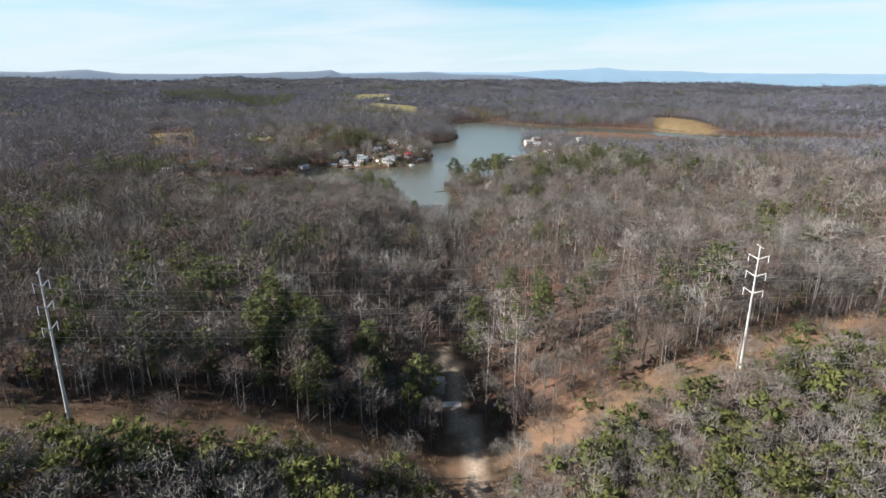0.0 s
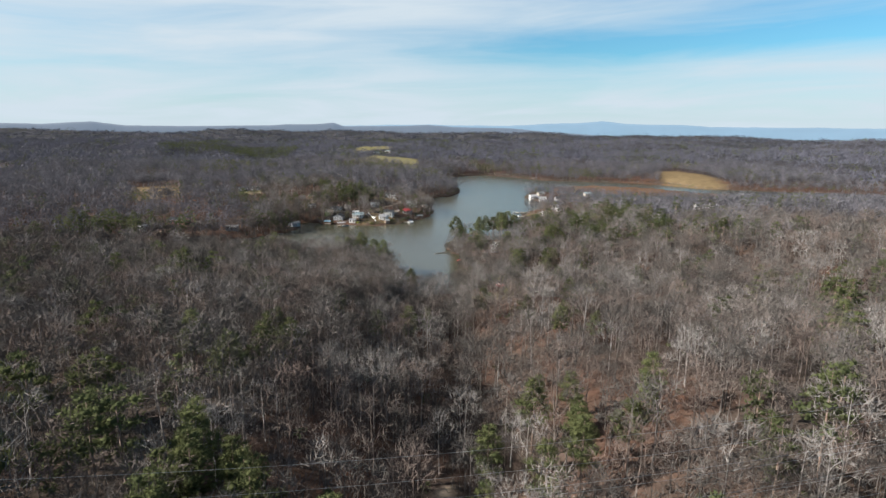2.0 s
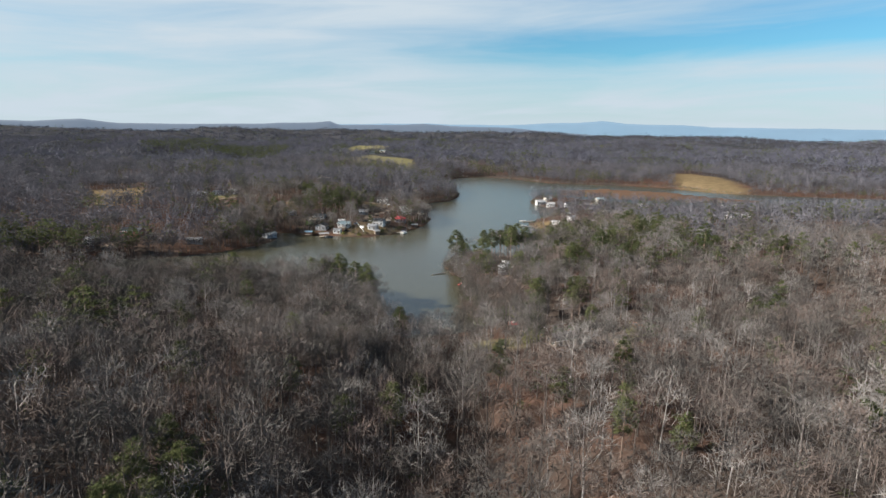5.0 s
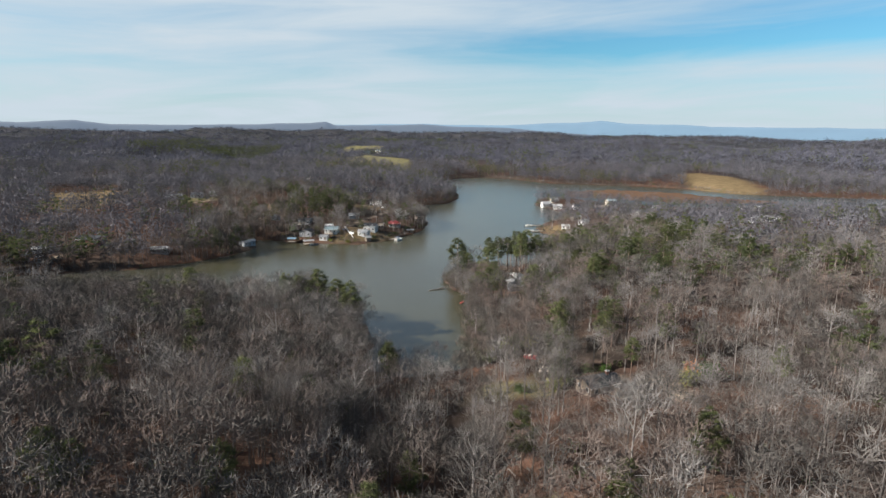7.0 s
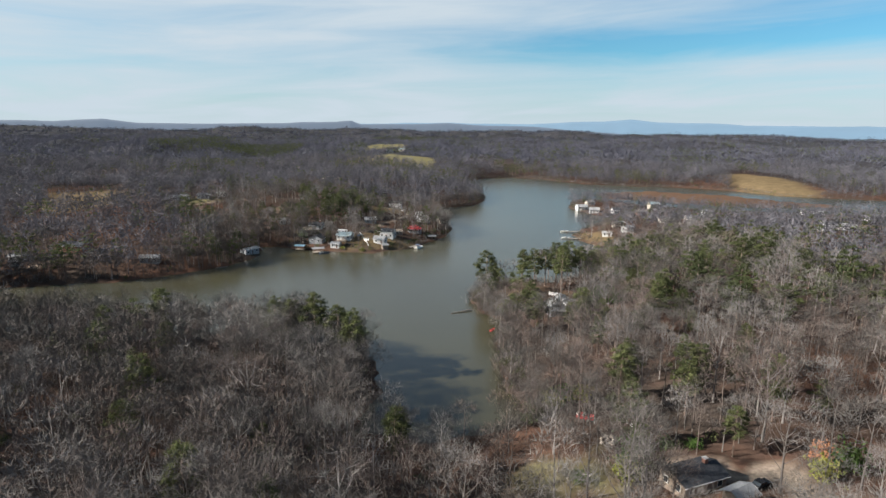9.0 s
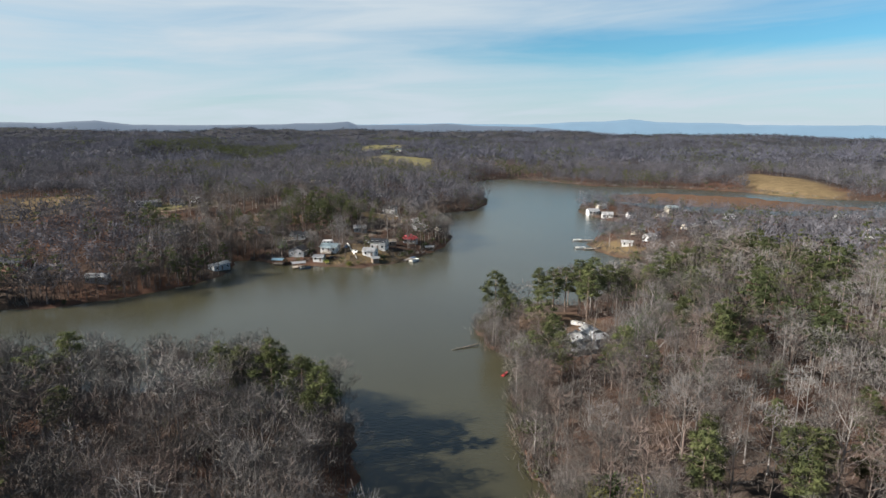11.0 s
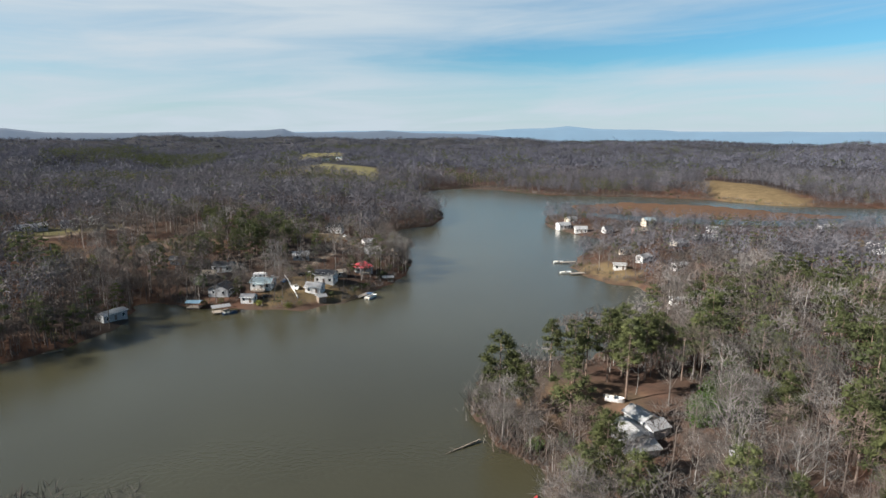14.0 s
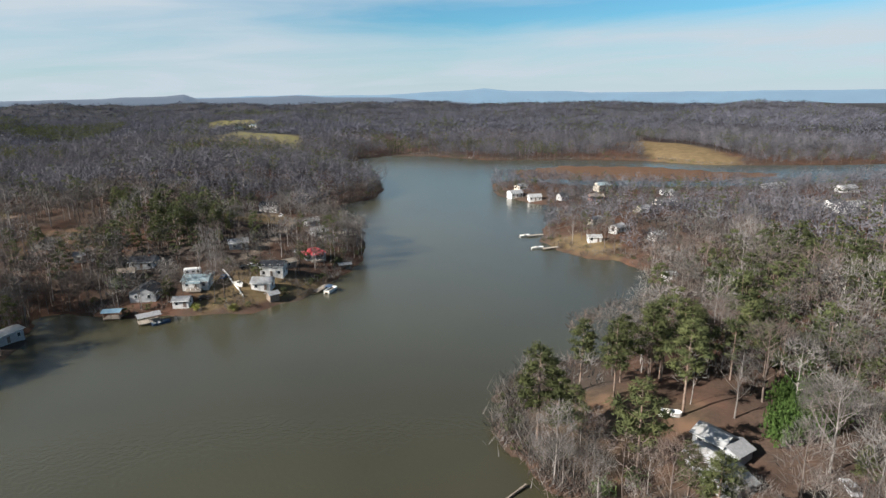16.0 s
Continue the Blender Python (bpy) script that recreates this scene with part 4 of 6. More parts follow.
def house(x, y, rot, w, d, eave, rise, wall, roof, label, storeys=1, chimney=False, porch=False, dormers=0, hip=False, z=None, group="", clear=0.5, category="house", bare=False):
    """A gabled or hipped house; its ridge runs along local x."""
    w, d, eave, rise = w * 0.78, d * 0.8, 0.6 + eave * 0.78, rise * 0.8
    e = tagged(new("house" if category == "house" else category.replace(" ", "_")), label, category, group)
    HOUSES.append((x, y - 2, max(w, d) * clear + 4.0))
    bm = bmesh.new()
    if hip:
        box(bm, -w / 2, w / 2, -d / 2, d / 2, -2.5, eave)
    else:
        prism(bm, [(-d / 2, -2.5), (d / 2, -2.5), (d / 2, eave), (0, eave + rise), (-d / 2, eave)], -w / 2, w / 2)
    part("wall", bm, wall, e)
    o, t = 0.45, 0.16
    drop = o * rise / (d / 2)
    bm = bmesh.new()
    if hip:
        k = d / 2
        pts = [(-w / 2 - o, -d / 2 - o, eave - drop), (w / 2 + o, -d / 2 - o, eave - drop), (w / 2 + o, d / 2 + o, eave - drop), (-w / 2 - o, d / 2 + o, eave - drop),
               (-w / 2 + k, 0, eave + rise + t), (w / 2 - k, 0, eave + rise + t)]
        v = [bm.verts.new(p) for p in pts]
        low = [bm.verts.new((p[0], p[1], p[2] - t)) for p in pts[:4]]
        for f in ((0, 1, 5, 4), (1, 2, 5), (2, 3, 4, 5), (3, 0, 4)):
            bm.faces.new([v[i] for i in f])
        for i in range(4):
            bm.faces.new((v[i], v[(i + 1) % 4], low[(i + 1) % 4], low[i]))
        bm.faces.new(low)
    else:
        for s in (-1, 1):
            prism(bm, [(s * (d / 2 + o), eave - drop + 0.02), (s * (d / 2 + o), eave - drop + t), (0, eave + rise + t), (0, eave + rise + 0.02)], -w / 2 - o, w / 2 + o)
    part("roof", bm, roof, e)
    if not bare:
        n = max(2, int(w / 2.7))
        for st in range(storeys):
            zw = 0.95 + st * 2.7
            for i in range(n):
                px = -w / 2 + (i + 0.5) * w / n
                if st == 0 and i == n // 2:
                    dr = part("door", boxes((px - 0.48, px + 0.48, -d / 2 - 0.07, -d / 2, 0.1, 2.15)), M_DOOR, e)
                    part("door_handle", boxes((px + 0.34, px + 0.40, -d / 2 - 0.12, -d / 2 - 0.07, 1.05, 1.15)), M_STEEL, dr)
                else:
                    window(e, px, -d / 2, zw, 1.1, 1.25, "-y")
                window(e, px, d / 2, zw, 1.0, 1.2, "+y")
            for s, fx in ((-1, "-x"), (1, "+x")):
                for k in ((-0.25, 0.25) if d > 6 else (0.0,)):
                    window(e, s * w / 2, k * d, zw, 0.95, 1.2, fx)
        part("gutter", boxes((-w / 2 - o, w / 2 + o, -d / 2 - o - 0.1, -d / 2 - o, eave - drop - 0.02, eave - drop + 0.1)), M_TRIM, e)
    if chimney:
        c = part("chimney", boxes((w * 0.22, w * 0.22 + 0.8, -0.4, 0.4, eave, eave + rise + 1.0)), M_BRICK, e, "brick chimney")
        part("chimney_cap", boxes((w * 0.22 - 0.1, w * 0.22 + 0.9, -0.5, 0.5, eave + rise + 1.0, eave + rise + 1.14)), M_CONCRETE, c)
    if porch:
        pw = w * 0.6
        part("porch_roof", boxes((-pw / 2, pw / 2, -d / 2 - 2.6, -d / 2 - 0.5, eave - 0.35, eave - 0.2)), roof, e)
        part("porch_deck", boxes((-pw / 2, pw / 2, -d / 2 - 2.6, -d / 2 - 0.02, -0.5, 0.12)), M_DECK, e)
        for k in range(4):
            px = -pw / 2 + 0.15 + k * (pw - 0.3) / 3
            part("porch_post", boxes((px - 0.07, px + 0.07, -d / 2 - 2.5, -d / 2 - 2.36, 0.1, eave - 0.35)), M_TRIM, e)
    for k in range(dormers):
        px = -w / 2 + (k + 0.5) * w / dormers
        bm = bmesh.new()
        box(bm, px - 0.8, px + 0.8, -d * 0.42, -d * 0.1, eave, eave + 1.7)
        dm = part("dormer", bm, wall, e)
        bm = bmesh.new()
        v = [bm.verts.new(c) for c in ((px - 1.05, -d * 0.45, eave + 1.6), (px, -d * 0.45, eave + 2.5), (px + 1.05, -d * 0.45, eave + 1.6), (px - 1.05, 0, eave + 1.6), (px, 0, eave + 2.5), (px + 1.05, 0, eave + 1.6))]
        for f in ((0, 1, 4, 3), (1, 2, 5, 4), (0, 2, 1), (3, 4, 5), (0, 3, 5, 2)):
            bm.faces.new([v[i] for i in f])
        part("dormer_roof", bm, roof, dm)
        part("dormer_pane", boxes((px - 0.4, px + 0.4, -d * 0.42 - 0.04, -d * 0.42, eave + 0.5, eave + 1.5)), M_PANE, dm)
    return at(e, x, y, rot, z)


def hull(bm, length, beam, depth, z0=0.0):
    """A boat's hull with a pointed bow along +x."""
    rows = []
    for f in (0.0, 0.35, 0.7, 0.9, 1.0):
        b = beam / 2 * (1.0 if f < 0.5 else math.sqrt(max(0.0, 1 - ((f - 0.5) / 0.5) ** 2)))
        b = max(b, 0.02)
        x = length * (f - 0.5)
        rise = 0.25 * depth * f * f
        rows.append([bm.verts.new(c) for c in ((x, -b, z0 + depth + rise), (x, -b * 0.75, z0), (x, b * 0.75, z0), (x, b, z0 + depth + rise), (x, b * 0.8, z0 + depth * 0.9 + rise), (x, -b * 0.8, z0 + depth * 0.9 + rise))])
    for a, c in zip(rows, rows[1:]):
        for i in range(6):
            bm.faces.new((a[i], a[(i + 1) % 6], c[(i + 1) % 6], c[i]))
    bm.faces.new(rows[0][::-1])
    bm.faces.new(rows[-1])


def motorboat(x, y, rot, label, paint, length=6.0, z=None, lift=0.0):
    e = tagged(new("motorboat"), label, "boat")
    bm = bmesh.new()
    hull(bm, length, 2.2, 0.9)
    part("hull", bm, paint, e)
    part("windshield", boxes((0.2, 0.28, -0.8, 0.8, 0.9, 1.4)), M_PANE, e)
    part("seat", boxes((-0.9, -0.2, -0.75, 0.75, 0.82, 1.2)), M_SEAT, e)
    part("seat", boxes((-2.4, -1.8, -0.8, 0.8, 0.82, 1.15)), M_SEAT, e)
    part("outboard_motor", boxes((-length / 2 - 0.45, -length / 2, -0.22, 0.22, 0.4, 1.35)), M_TYRE, e)
    return at(e, x, y, rot, z, lift)


def pontoon_boat(x, y, rot, label):
    e = tagged(new("pontoon_boat"), label, "boat")
    part("float", posts(((-3.2, -0.9, 0.15), (3.0, -0.9, 0.15), 0.3, 0.3), sides=8), M_STEEL, e)
    part("float", posts(((-3.2, 0.9, 0.15), (3.0, 0.9, 0.15), 0.3, 0.3), sides=8), M_STEEL, e)
    part("deck", boxes((-3.3, 3.2, -1.25, 1.25, 0.45, 0.55)), M_DECK, e)
    part("rail", boxes((-3.2, 3.1, -1.25, -1.2, 0.55, 1.2), (-3.2, 3.1, 1.2, 1.25, 0.55, 1.2), (3.05, 3.1, -1.2, 1.2, 0.55, 1.2)), M_HULL, e)
    part("seat", boxes((-3.0, -2.3, -1.1, 1.1, 0.55, 1.1)), M_SEAT, e)
    part("canopy", boxes((-2.4, 0.8, -1.2, 1.2, 2.4, 2.5)), M_BOATBLUE, e)
    for px in (-2.3, 0.7):
        for py in (-1.1, 1.1):
            part("canopy_pole", posts(((px, py, 0.55), (px, py, 2.4), 0.03, 0.03), sides=4), M_STEEL, e)
    return at(e, x, y, rot, 0)


def dock(x, y, rot, length, width, label, roof=None, group="docks"):
    """A dock on piles, of planks, with or without a roof; it runs along local x."""
    e = tagged(new("dock"), label, "dock", group)
    n = int(length / 0.62)
    for i in range(n):
        px = -length / 2 + i * length / n
        part("plank", boxes((px, px + length / n - 0.04, -width / 2, width / 2, 0.62, 0.70)), M_DECK, e)
    for py in (-width / 2 + 0.15, width / 2 - 0.15):
        part("beam", boxes((-length / 2, length / 2, py - 0.06, py + 0.06, 0.42, 0.62)), M_WOODWALL, e)
        for k in range(3):
            px = -length / 2 + 0.2 + k * (length - 0.4) / 2
            part("pile", posts(((px, py, -2.5), (px, py, 2.9 if roof else 1.0), 0.1, 0.09)), M_WOODWALL, e)
    if roof:
        bm = bmesh.new()
        for s in (-1, 1):
            prism(bm, [(s * (width / 2 + 0.4), 2.75), (s * (width / 2 + 0.4), 2.88), (0, 3.55), (0, 3.42)], -length / 2 - 0.4, length / 2 + 0.4)
        part("roof", bm, roof, e)
    return at(e, x, y, rot, 0)


def car(x, y, rot, paint, label, tall=1.45):
    e = tagged(new("car"), label, "car", "parked cars")
    bm = bmesh.new()
    prism(bm, [(-2.2, 0.35), (2.15, 0.35), (2.25, 0.75), (2.0, 0.92), (-2.1, 0.98), (-2.25, 0.7)], -0.88, 0.88)
    bmesh.ops.rotate(bm, verts=bm.verts, matrix=Matrix.Rotation(radians(-90), 3, "Z"))
    part("body", bm, paint, e)
    bm = bmesh.new()
    prism(bm, [(-1.75, 0.94), (1.05, 0.92), (0.4, tall), (-1.3, tall)], -0.76, 0.76)
    bmesh.ops.rotate(bm, verts=bm.verts, matrix=Matrix.Rotation(radians(-90), 3, "Z"))
    cb = part("cabin", bm, M_PANE, e)
    part("roof", boxes((-1.25, 0.35, -0.74, 0.74, tall, tall + 0.04)), paint, cb)
    for px in (-1.35, 1.35):
        for py in (-0.82, 0.82):
            w = part("wheel", posts(((px, py - 0.1, 0.33), (px, py + 0.1, 0.33), 0.33, 0.33), sides=10), M_TYRE, e)
            part("rim", posts(((px, py - 0.12, 0.33), (px, py + 0.12, 0.33), 0.18, 0.18), sides=8), M_STEEL, w)
    return at(e, x, y, rot)


def camper(x, y, rot, label):
    e = tagged(new("camper_trailer"), label, "camper")
    bm = boxes((-3.2, 3.0, -1.2, 1.2, 0.55, 3.0))
    bmesh.ops.bevel(bm, geom=bm.edges[:], offset=0.22, segments=2, affect="EDGES")
    part("body", bm, M_HULL, e)
    for px in (-1.9, 0.2, 1.9):
        part("window", boxes((px - 0.45, px + 0.45, -1.23, -1.19, 1.5, 2.2)), M_PANE, e)
    part("door", boxes((0.95, 1.6, -1.22, -1.19, 0.6, 2.5)), M_TRIM, e)
    for py in (-1.05, 1.05):
        part("wheel", posts(((-0.3, py - 0.1, 0.35), (-0.3, py + 0.1, 0.35), 0.36, 0.36), sides=10), M_TYRE, e)
    part("hitch", boxes((3.0, 4.2, -0.08, 0.08, 0.5, 0.62)), M_STEEL, e)
    return at(e, x, y, rot)


# ---- the lakeside village ----
house(-50.3, 574.2, -14, 11.5, 8.0, 4.6, 1.8, M_WHITE, M_ROOF_DARK, "white two-storey lake house with a charcoal shingle roof", storeys=2, porch=False)
house(-53.5, 560.7, -14, 9, 7, 2.8, 1.9, M_WHITE, M_ROOF_PALE, "small white cottage with a pale grey metal roof")
house(-34.7, 596.7, 16, 11, 8, 3.0, 2.2, M_GREYWALL, M_ROOF_RED, "low lake house under a bright red metal roof", hip=True, porch=True)
house(-31.9, 641.0, 28, 11, 8, 3.2, 1.9, M_GREYWALL, M_ROOF_PALE, "grey lake house with a pale metal roof", porch=True)
house(-35.9, 673.0, 20, 10, 8, 3.2, 2.0, M_WHITE, M_ROOF_PALE, "white house with a pale roof under bare trees")
house(-61.0, 709.0, -8, 13, 9, 5.2, 2.2, M_WHITE, M_ROOF_DARK, "white two-storey house with three gabled dormers", storeys=2, dormers=3)
house(-77.1, 565.7, -10, 12, 8, 3.0, 1.9, M_WHITE, M_ROOF_TEAL, "white bungalow with a grey-teal roof by the water", porch=True)
house(-93.7, 561.2, 82, 11, 11, 3.0, 2.3, M_GREYWALL, M_ROOF_DARK, "dark-roofed lake house with a white gable front")
house(-102.2, 592.7, -8, 12, 8, 3.0, 2.0, M_GREYWALL, M_ROOF_DARK, "dark-roofed bungalow in the shade of trees", chimney=True)
house(-105.7, 581.7, 5, 7, 6, 2.7, 1.5, M_WOODWALL, M_ROOF_TAN, "small tan-roofed shed among the houses", category="shed")
house(-80.2, 552.2, -8, 7, 5.5, 2.4, 1.2, M_WHITE, M_ROOF_GREY, "white boathouse with a grey roof at the shore", category="boathouse")
house(-128.2, 604.7, 8, 9, 6.5, 2.9, 1.5, M_WHITE, M_ROOF_PALE, "small white house in a clearing")
house(-79.0, 792.0, 12, 13, 10, 3.4, 4.2, M_WHITE, M_ROOF_TAN, "white steep-gabled house among bare trees", chimney=True)
house(-160.0, 890.0, 4, 30, 11, 4.0, 2.0, M_CREAM, M_ROOF_GREY, "long low house with grey roof in the woods")
house(-44.7, 583.7, 30, 6, 5, 2.5, 1.2, M_WOODWALL, M_ROOF_TAN, "brown open-fronted shed near the shore", category="shed")
house(-66.7, 604.7, 10, 10, 7, 2.9, 1.7, M_GREYWALL, M_ROOF_GREY, "grey house behind bare yard trees")
house(-17.4, 652.0, 35, 9, 7, 3.0, 1.8, M_CREAM, M_ROOF_GREY, "cream cottage under tall bare trees")
house(-127.2, 531.7, 64, 13, 6, 3.2, 0.8, M_GREYWALL, M_ROOF_PALE, "long flat-roofed boathouse at the water's edge", category="boathouse")
house(-211.8, 501.4, -4, 17, 10, 3.2, 2.2, M_BRICK, M_ROOF_DARK, "dark-roofed brick ranch house beside a lawn", chimney=True)
house(-230.8, 483.4, 20, 9, 5, 2.8, 0.9, M_WHITE, M_ROOF_PALE, "white shed beside a pale lane", category="shed")
house(-166.8, 494.4, 10, 12, 6, 2.8, 1.3, M_GREYWALL, M_ROOF_GREY, "grey lake house hidden among shore trees")
house(-220.0, 680.0, 5, 12, 8, 3, 1.9, M_WHITE, M_ROOF_GREY, "white house by the far lane")
house(-209.0, 690.0, -20, 10, 8, 3, 1.9, M_WHITE, M_ROOF_PALE, "white house with pale roof by the far lane")
house(-234.0, 664.0, 42, 20, 8, 3, 1.5, M_GREYWALL, M_ROOF_GREY, "long low grey house beside the far lawn")
camper(-80.7, 576.2, 6, "white camper trailer parked behind the bungalow")
motorboat(-62.3, 563.2, -66, "white motorboat on the gravel yard", M_HULL)
for k, (cx, cy, cr, ci, lb) in enumerate(((-58.7, 581.7, 10, 0, "white car parked by the houses"), (-61.7, 579.7, 30, 2, "black car parked by the houses"), (-74.7, 575.7, 0, 1, "silver car parked in a yard"),
                                         (-68.7, 569.7, 80, 4, "dark blue car parked in a yard"), (-41.7, 603.7, 40, 1, "silver car on a gravel drive"), (-53.4, 695.0, 80, 0, "white car near the lane"),
                                         (-65.4, 700.0, 10, 2, "black car near the lane"), (-73.7, 555.7, 20, 2, "black car near the boathouse"), (-226.8, 476.4, 60, 0, "white car on the lane"),
                                         (-214.0, 693.0, 20, 0, "white car beside the far lane"), (-224.0, 691.0, 60, 1, "silver car beside the far lane"), (-197.0, 682.0, 40, 2, "black car on the far lane"))):
    car(cx, cy, cr, M_CARPAINT[ci], lb)
dock(-101.5, 548.2, -8, 5.5, 3.6, "dock under a faded blue canopy roof", M_ROOF_BLUE)
dock(-88.7, 541.2, 25, 6.5, 4.2, "covered boat dock with a grey roof", M_ROOF_GREY)
motorboat(-84.7, 539.7, 30, "blue and white motorboat beside the covered dock", M_BOATBLUE, 6.0, 0, -0.25)
house(-49.7, 552.2, 30, 4.5, 4, 2.4, 1.0, M_WOODWALL, M_ROOF_PALE, "small open shore shelter with a pale roof", category="shelter", bare=True)
dock(-32.4, 562.5, 60, 9, 2.4, "weathered wooden dock below the lawn")
pontoon_boat(-29.0, 559.5, 60, "pontoon boat with a navy canopy at the dock")
dock(-22.0, 587.0, 8, 5, 3.2, "covered dock with a grey metal roof", M_ROOF_PALE)
dock(-26.5, 583.5, 40, 9, 1.6, "narrow wooden walkway to the covered dock")
wall_line = tagged(new("retaining_wall"), "long white retaining wall running down to the lake", "wall")
for k in range(9):
    f0 = k / 9
    xa, ya = -69.6 + 10.2 * f0, 577.5 - 25.3 * f0
    ob = part("block", boxes((-1.5, 1.5, -0.17, 0.17, -1.2, 0.35)), M_TRIM, wall_line)
    ob.matrix_basis = pose(xa, ya, ground_z(xa, ya), 0, 0, math.degrees(math.atan2(-26, 10.3)))

# ---- the east shore ----
house(109.6, 744.5, 10, 12, 9, 3.2, 2.0, M_WHITE, M_ROOF_GREY, "white lake house with a wide porch on the point", porch=True)
house(117.1, 724.5, -8, 11, 8, 3.0, 2.0, M_WHITE, M_ROOF_PALE, "bright white lake house close to the water")
house(120.6, 762.5, 20, 10, 8, 3.0, 2.0, M_CREAM, M_ROOF_GREY, "cream house behind the white lake houses")
house(133.6, 714.5, 15, 8, 7, 3.0, 2.6, M_WHITE, M_ROOF_DARK, "small white gabled cottage near the shore")
house(152.6, 702.5, 0, 12, 8, 3.0, 1.8, M_BRICK, M_ROOF_TAN, "brick house with a tan roof among bare trees", chimney=True)
house(172.6, 734.5, 8, 11, 9, 5.2, 2.0, M_CREAM, M_ROOF_TEAL, "two-storey house with a grey-teal roof", storeys=2)
house(112.6, 624.5, 25, 10, 5, 2.7, 1.0, M_CREAM, M_ROOF_GREY, "beige mobile home under bare trees")
house(98.0, 595.5, -15, 8, 5, 2.7, 1.0, M_WHITE, M_ROOF_PALE, "white mobile home on a tan lawn")
house(113.0, 601.5, 30, 9, 6, 2.9, 1.4, M_WHITE, M_ROOF_PALE, "white cottage behind the lawn")
house(124.0, 583.5, 10, 9, 6, 2.9, 1.4, M_WHITE, M_ROOF_GREY, "white cottage half hidden by trees")
house(100.5, 537.0, -10, 6, 4.5, 2.6, 0.8, M_WHITE, M_ROOF_PALE, "white boathouse on the wooded shore", category="boathouse")
house(185.6, 672.5, 5, 18, 9, 3.0, 1.8, M_CREAM, M_ROOF_PALE, "long pale ranch house among trees", chimney=True)
house(307.6, 720.5, 3, 24, 8, 3.4, 1.4, M_WHITE, M_ROOF_PALE, "long white-roofed building near the marsh")
house(254.0, 599.5, -6, 26, 12, 4.0, 2.4, M_WHITE, M_ROOF_PALE, "large white building with a pale roof", storeys=1)
house(257.6, 618.5, 0, 9, 7, 3.0, 1.6, M_WHITE, M_ROOF_DARK, "small white outbuilding with a dark roof")
house(334.6, 682.5, 0, 16, 9, 3.6, 2.0, M_WHITE, M_ROOF_GREY, "white farmhouse beyond a clay field")
house(154.6, 647.5, 20, 11, 8, 3.0, 1.8, M_CREAM, M_ROOF_GREY, "cream bungalow among bare trees")
house(209.6, 707.5, -12, 11, 8, 3.0, 1.8, M_WHITE, M_ROOF_GREY, "white bungalow among bare trees")
dock(79.6, 625.5, 8, 9, 2.2, "wooden dock reaching from the east lawn")
motorboat(74.1, 627.0, 10, "white motorboat moored at the east dock", M_HULL, 6.0, 0, -0.25)
dock(78.0, 598.5, 8, 11, 2.4, "long wooden dock below the tan lawn")
motorboat(71.0, 601.0, 4, "white motorboat moored beside the long dock", M_HULL, 6.5, 0, -0.25)
# far farms
house(-170.0, 1520.0, 10, 22, 12, 4.5, 3.0, M_WHITE, M_ROOF_DARK, "far white farmhouse by the green field", storeys=1)
house(-145.0, 1545.0, -20, 16, 10, 5, 3.0, M_CREAM, M_ROOF_TEAL, "far barn with a grey-teal roof", category="barn")

# ---- the property on the cape ----
house(36.5, 424.9, -78, 10, 7.0, 3.0, 1.5, M_GREYWALL, M_ROOF_PALE, "grey cabin with weathered pale metal roof on the cape", clear=0.45, chimney=False)
house(41.0, 430.6, -70, 8, 6.0, 3.0, 1.4, M_GREYWALL, M_ROOF_PALE, "pale metal-roofed wing of the cape cabin", clear=0.4)
house(42.6, 427.2, 20, 6, 6, 2.6, 1.1, M_GREYWALL, M_ROOF_GREY, "small grey-roofed porch wing of the cabin", clear=0.4, bare=True, category="porch")
house(36.4, 420.2, 10, 8, 7.5, 2.0, 0.8, M_GREYWALL, M_ROOF_PALE, "low porch of the cabin under a broad pale roof", clear=0.4, bare=True, category="porch")
motorboat(39.0, 442.2, -25, "white motorboat on a trailer under pines", M_HULL, 4.8)
car(53.3, 412.2, 70, M_CARPAINT[1], "silver car parked on the cabin lane")
house(44.0, 300.5, 24, 13, 8, 2.8, 1.6, M_WOODWALL, M_ROOF_DARK, "slate-roofed timber cabin below the gravel drive", chimney=True)
house(48.5, 291.5, 30, 6, 4.5, 2.4, 1.1, M_WOODWALL, M_ROOF_GREY, "small grey-roofed shed among bare trees", category="shed", bare=True)
motorboat(31.5, 336.7, -30, "red and white rowing boat pulled up on the bank", M_BOATRED, 4.5)
dock(19.5, 336.7, -20, 6, 1.8, "small grey dock at the head of the cove")
car(56.5, 299.7, 30, M_CARPAINT[2], "black car beside the gravel drive")


def rail_fence(p0, p1, n, label, mat):
    e = tagged(new("fence"), label, "fence")
    for k in range(n):
        f = k / (n - 1)
        x, y = p0[0] + (p1[0] - p0[0]) * f, p0[1] + (p1[1] - p0[1]) * f
        o = part("post", boxes((-0.07, 0.07, -0.07, 0.07, -0.4, 1.15)), mat, e)
        o.location = (x, y, ground_z(x, y))
        if k < n - 1:
            x2, y2 = p0[0] + (p1[0] - p0[0]) * (k + 1) / (n - 1), p0[1] + (p1[1] - p0[1]) * (k + 1) / (n - 1)
            for h in (0.45, 0.95):
                part("rail", posts(((x, y, ground_z(x, y) + h), (x2, y2, ground_z(x2, y2) + h), 0.06, 0.06), sides=4), mat, e)


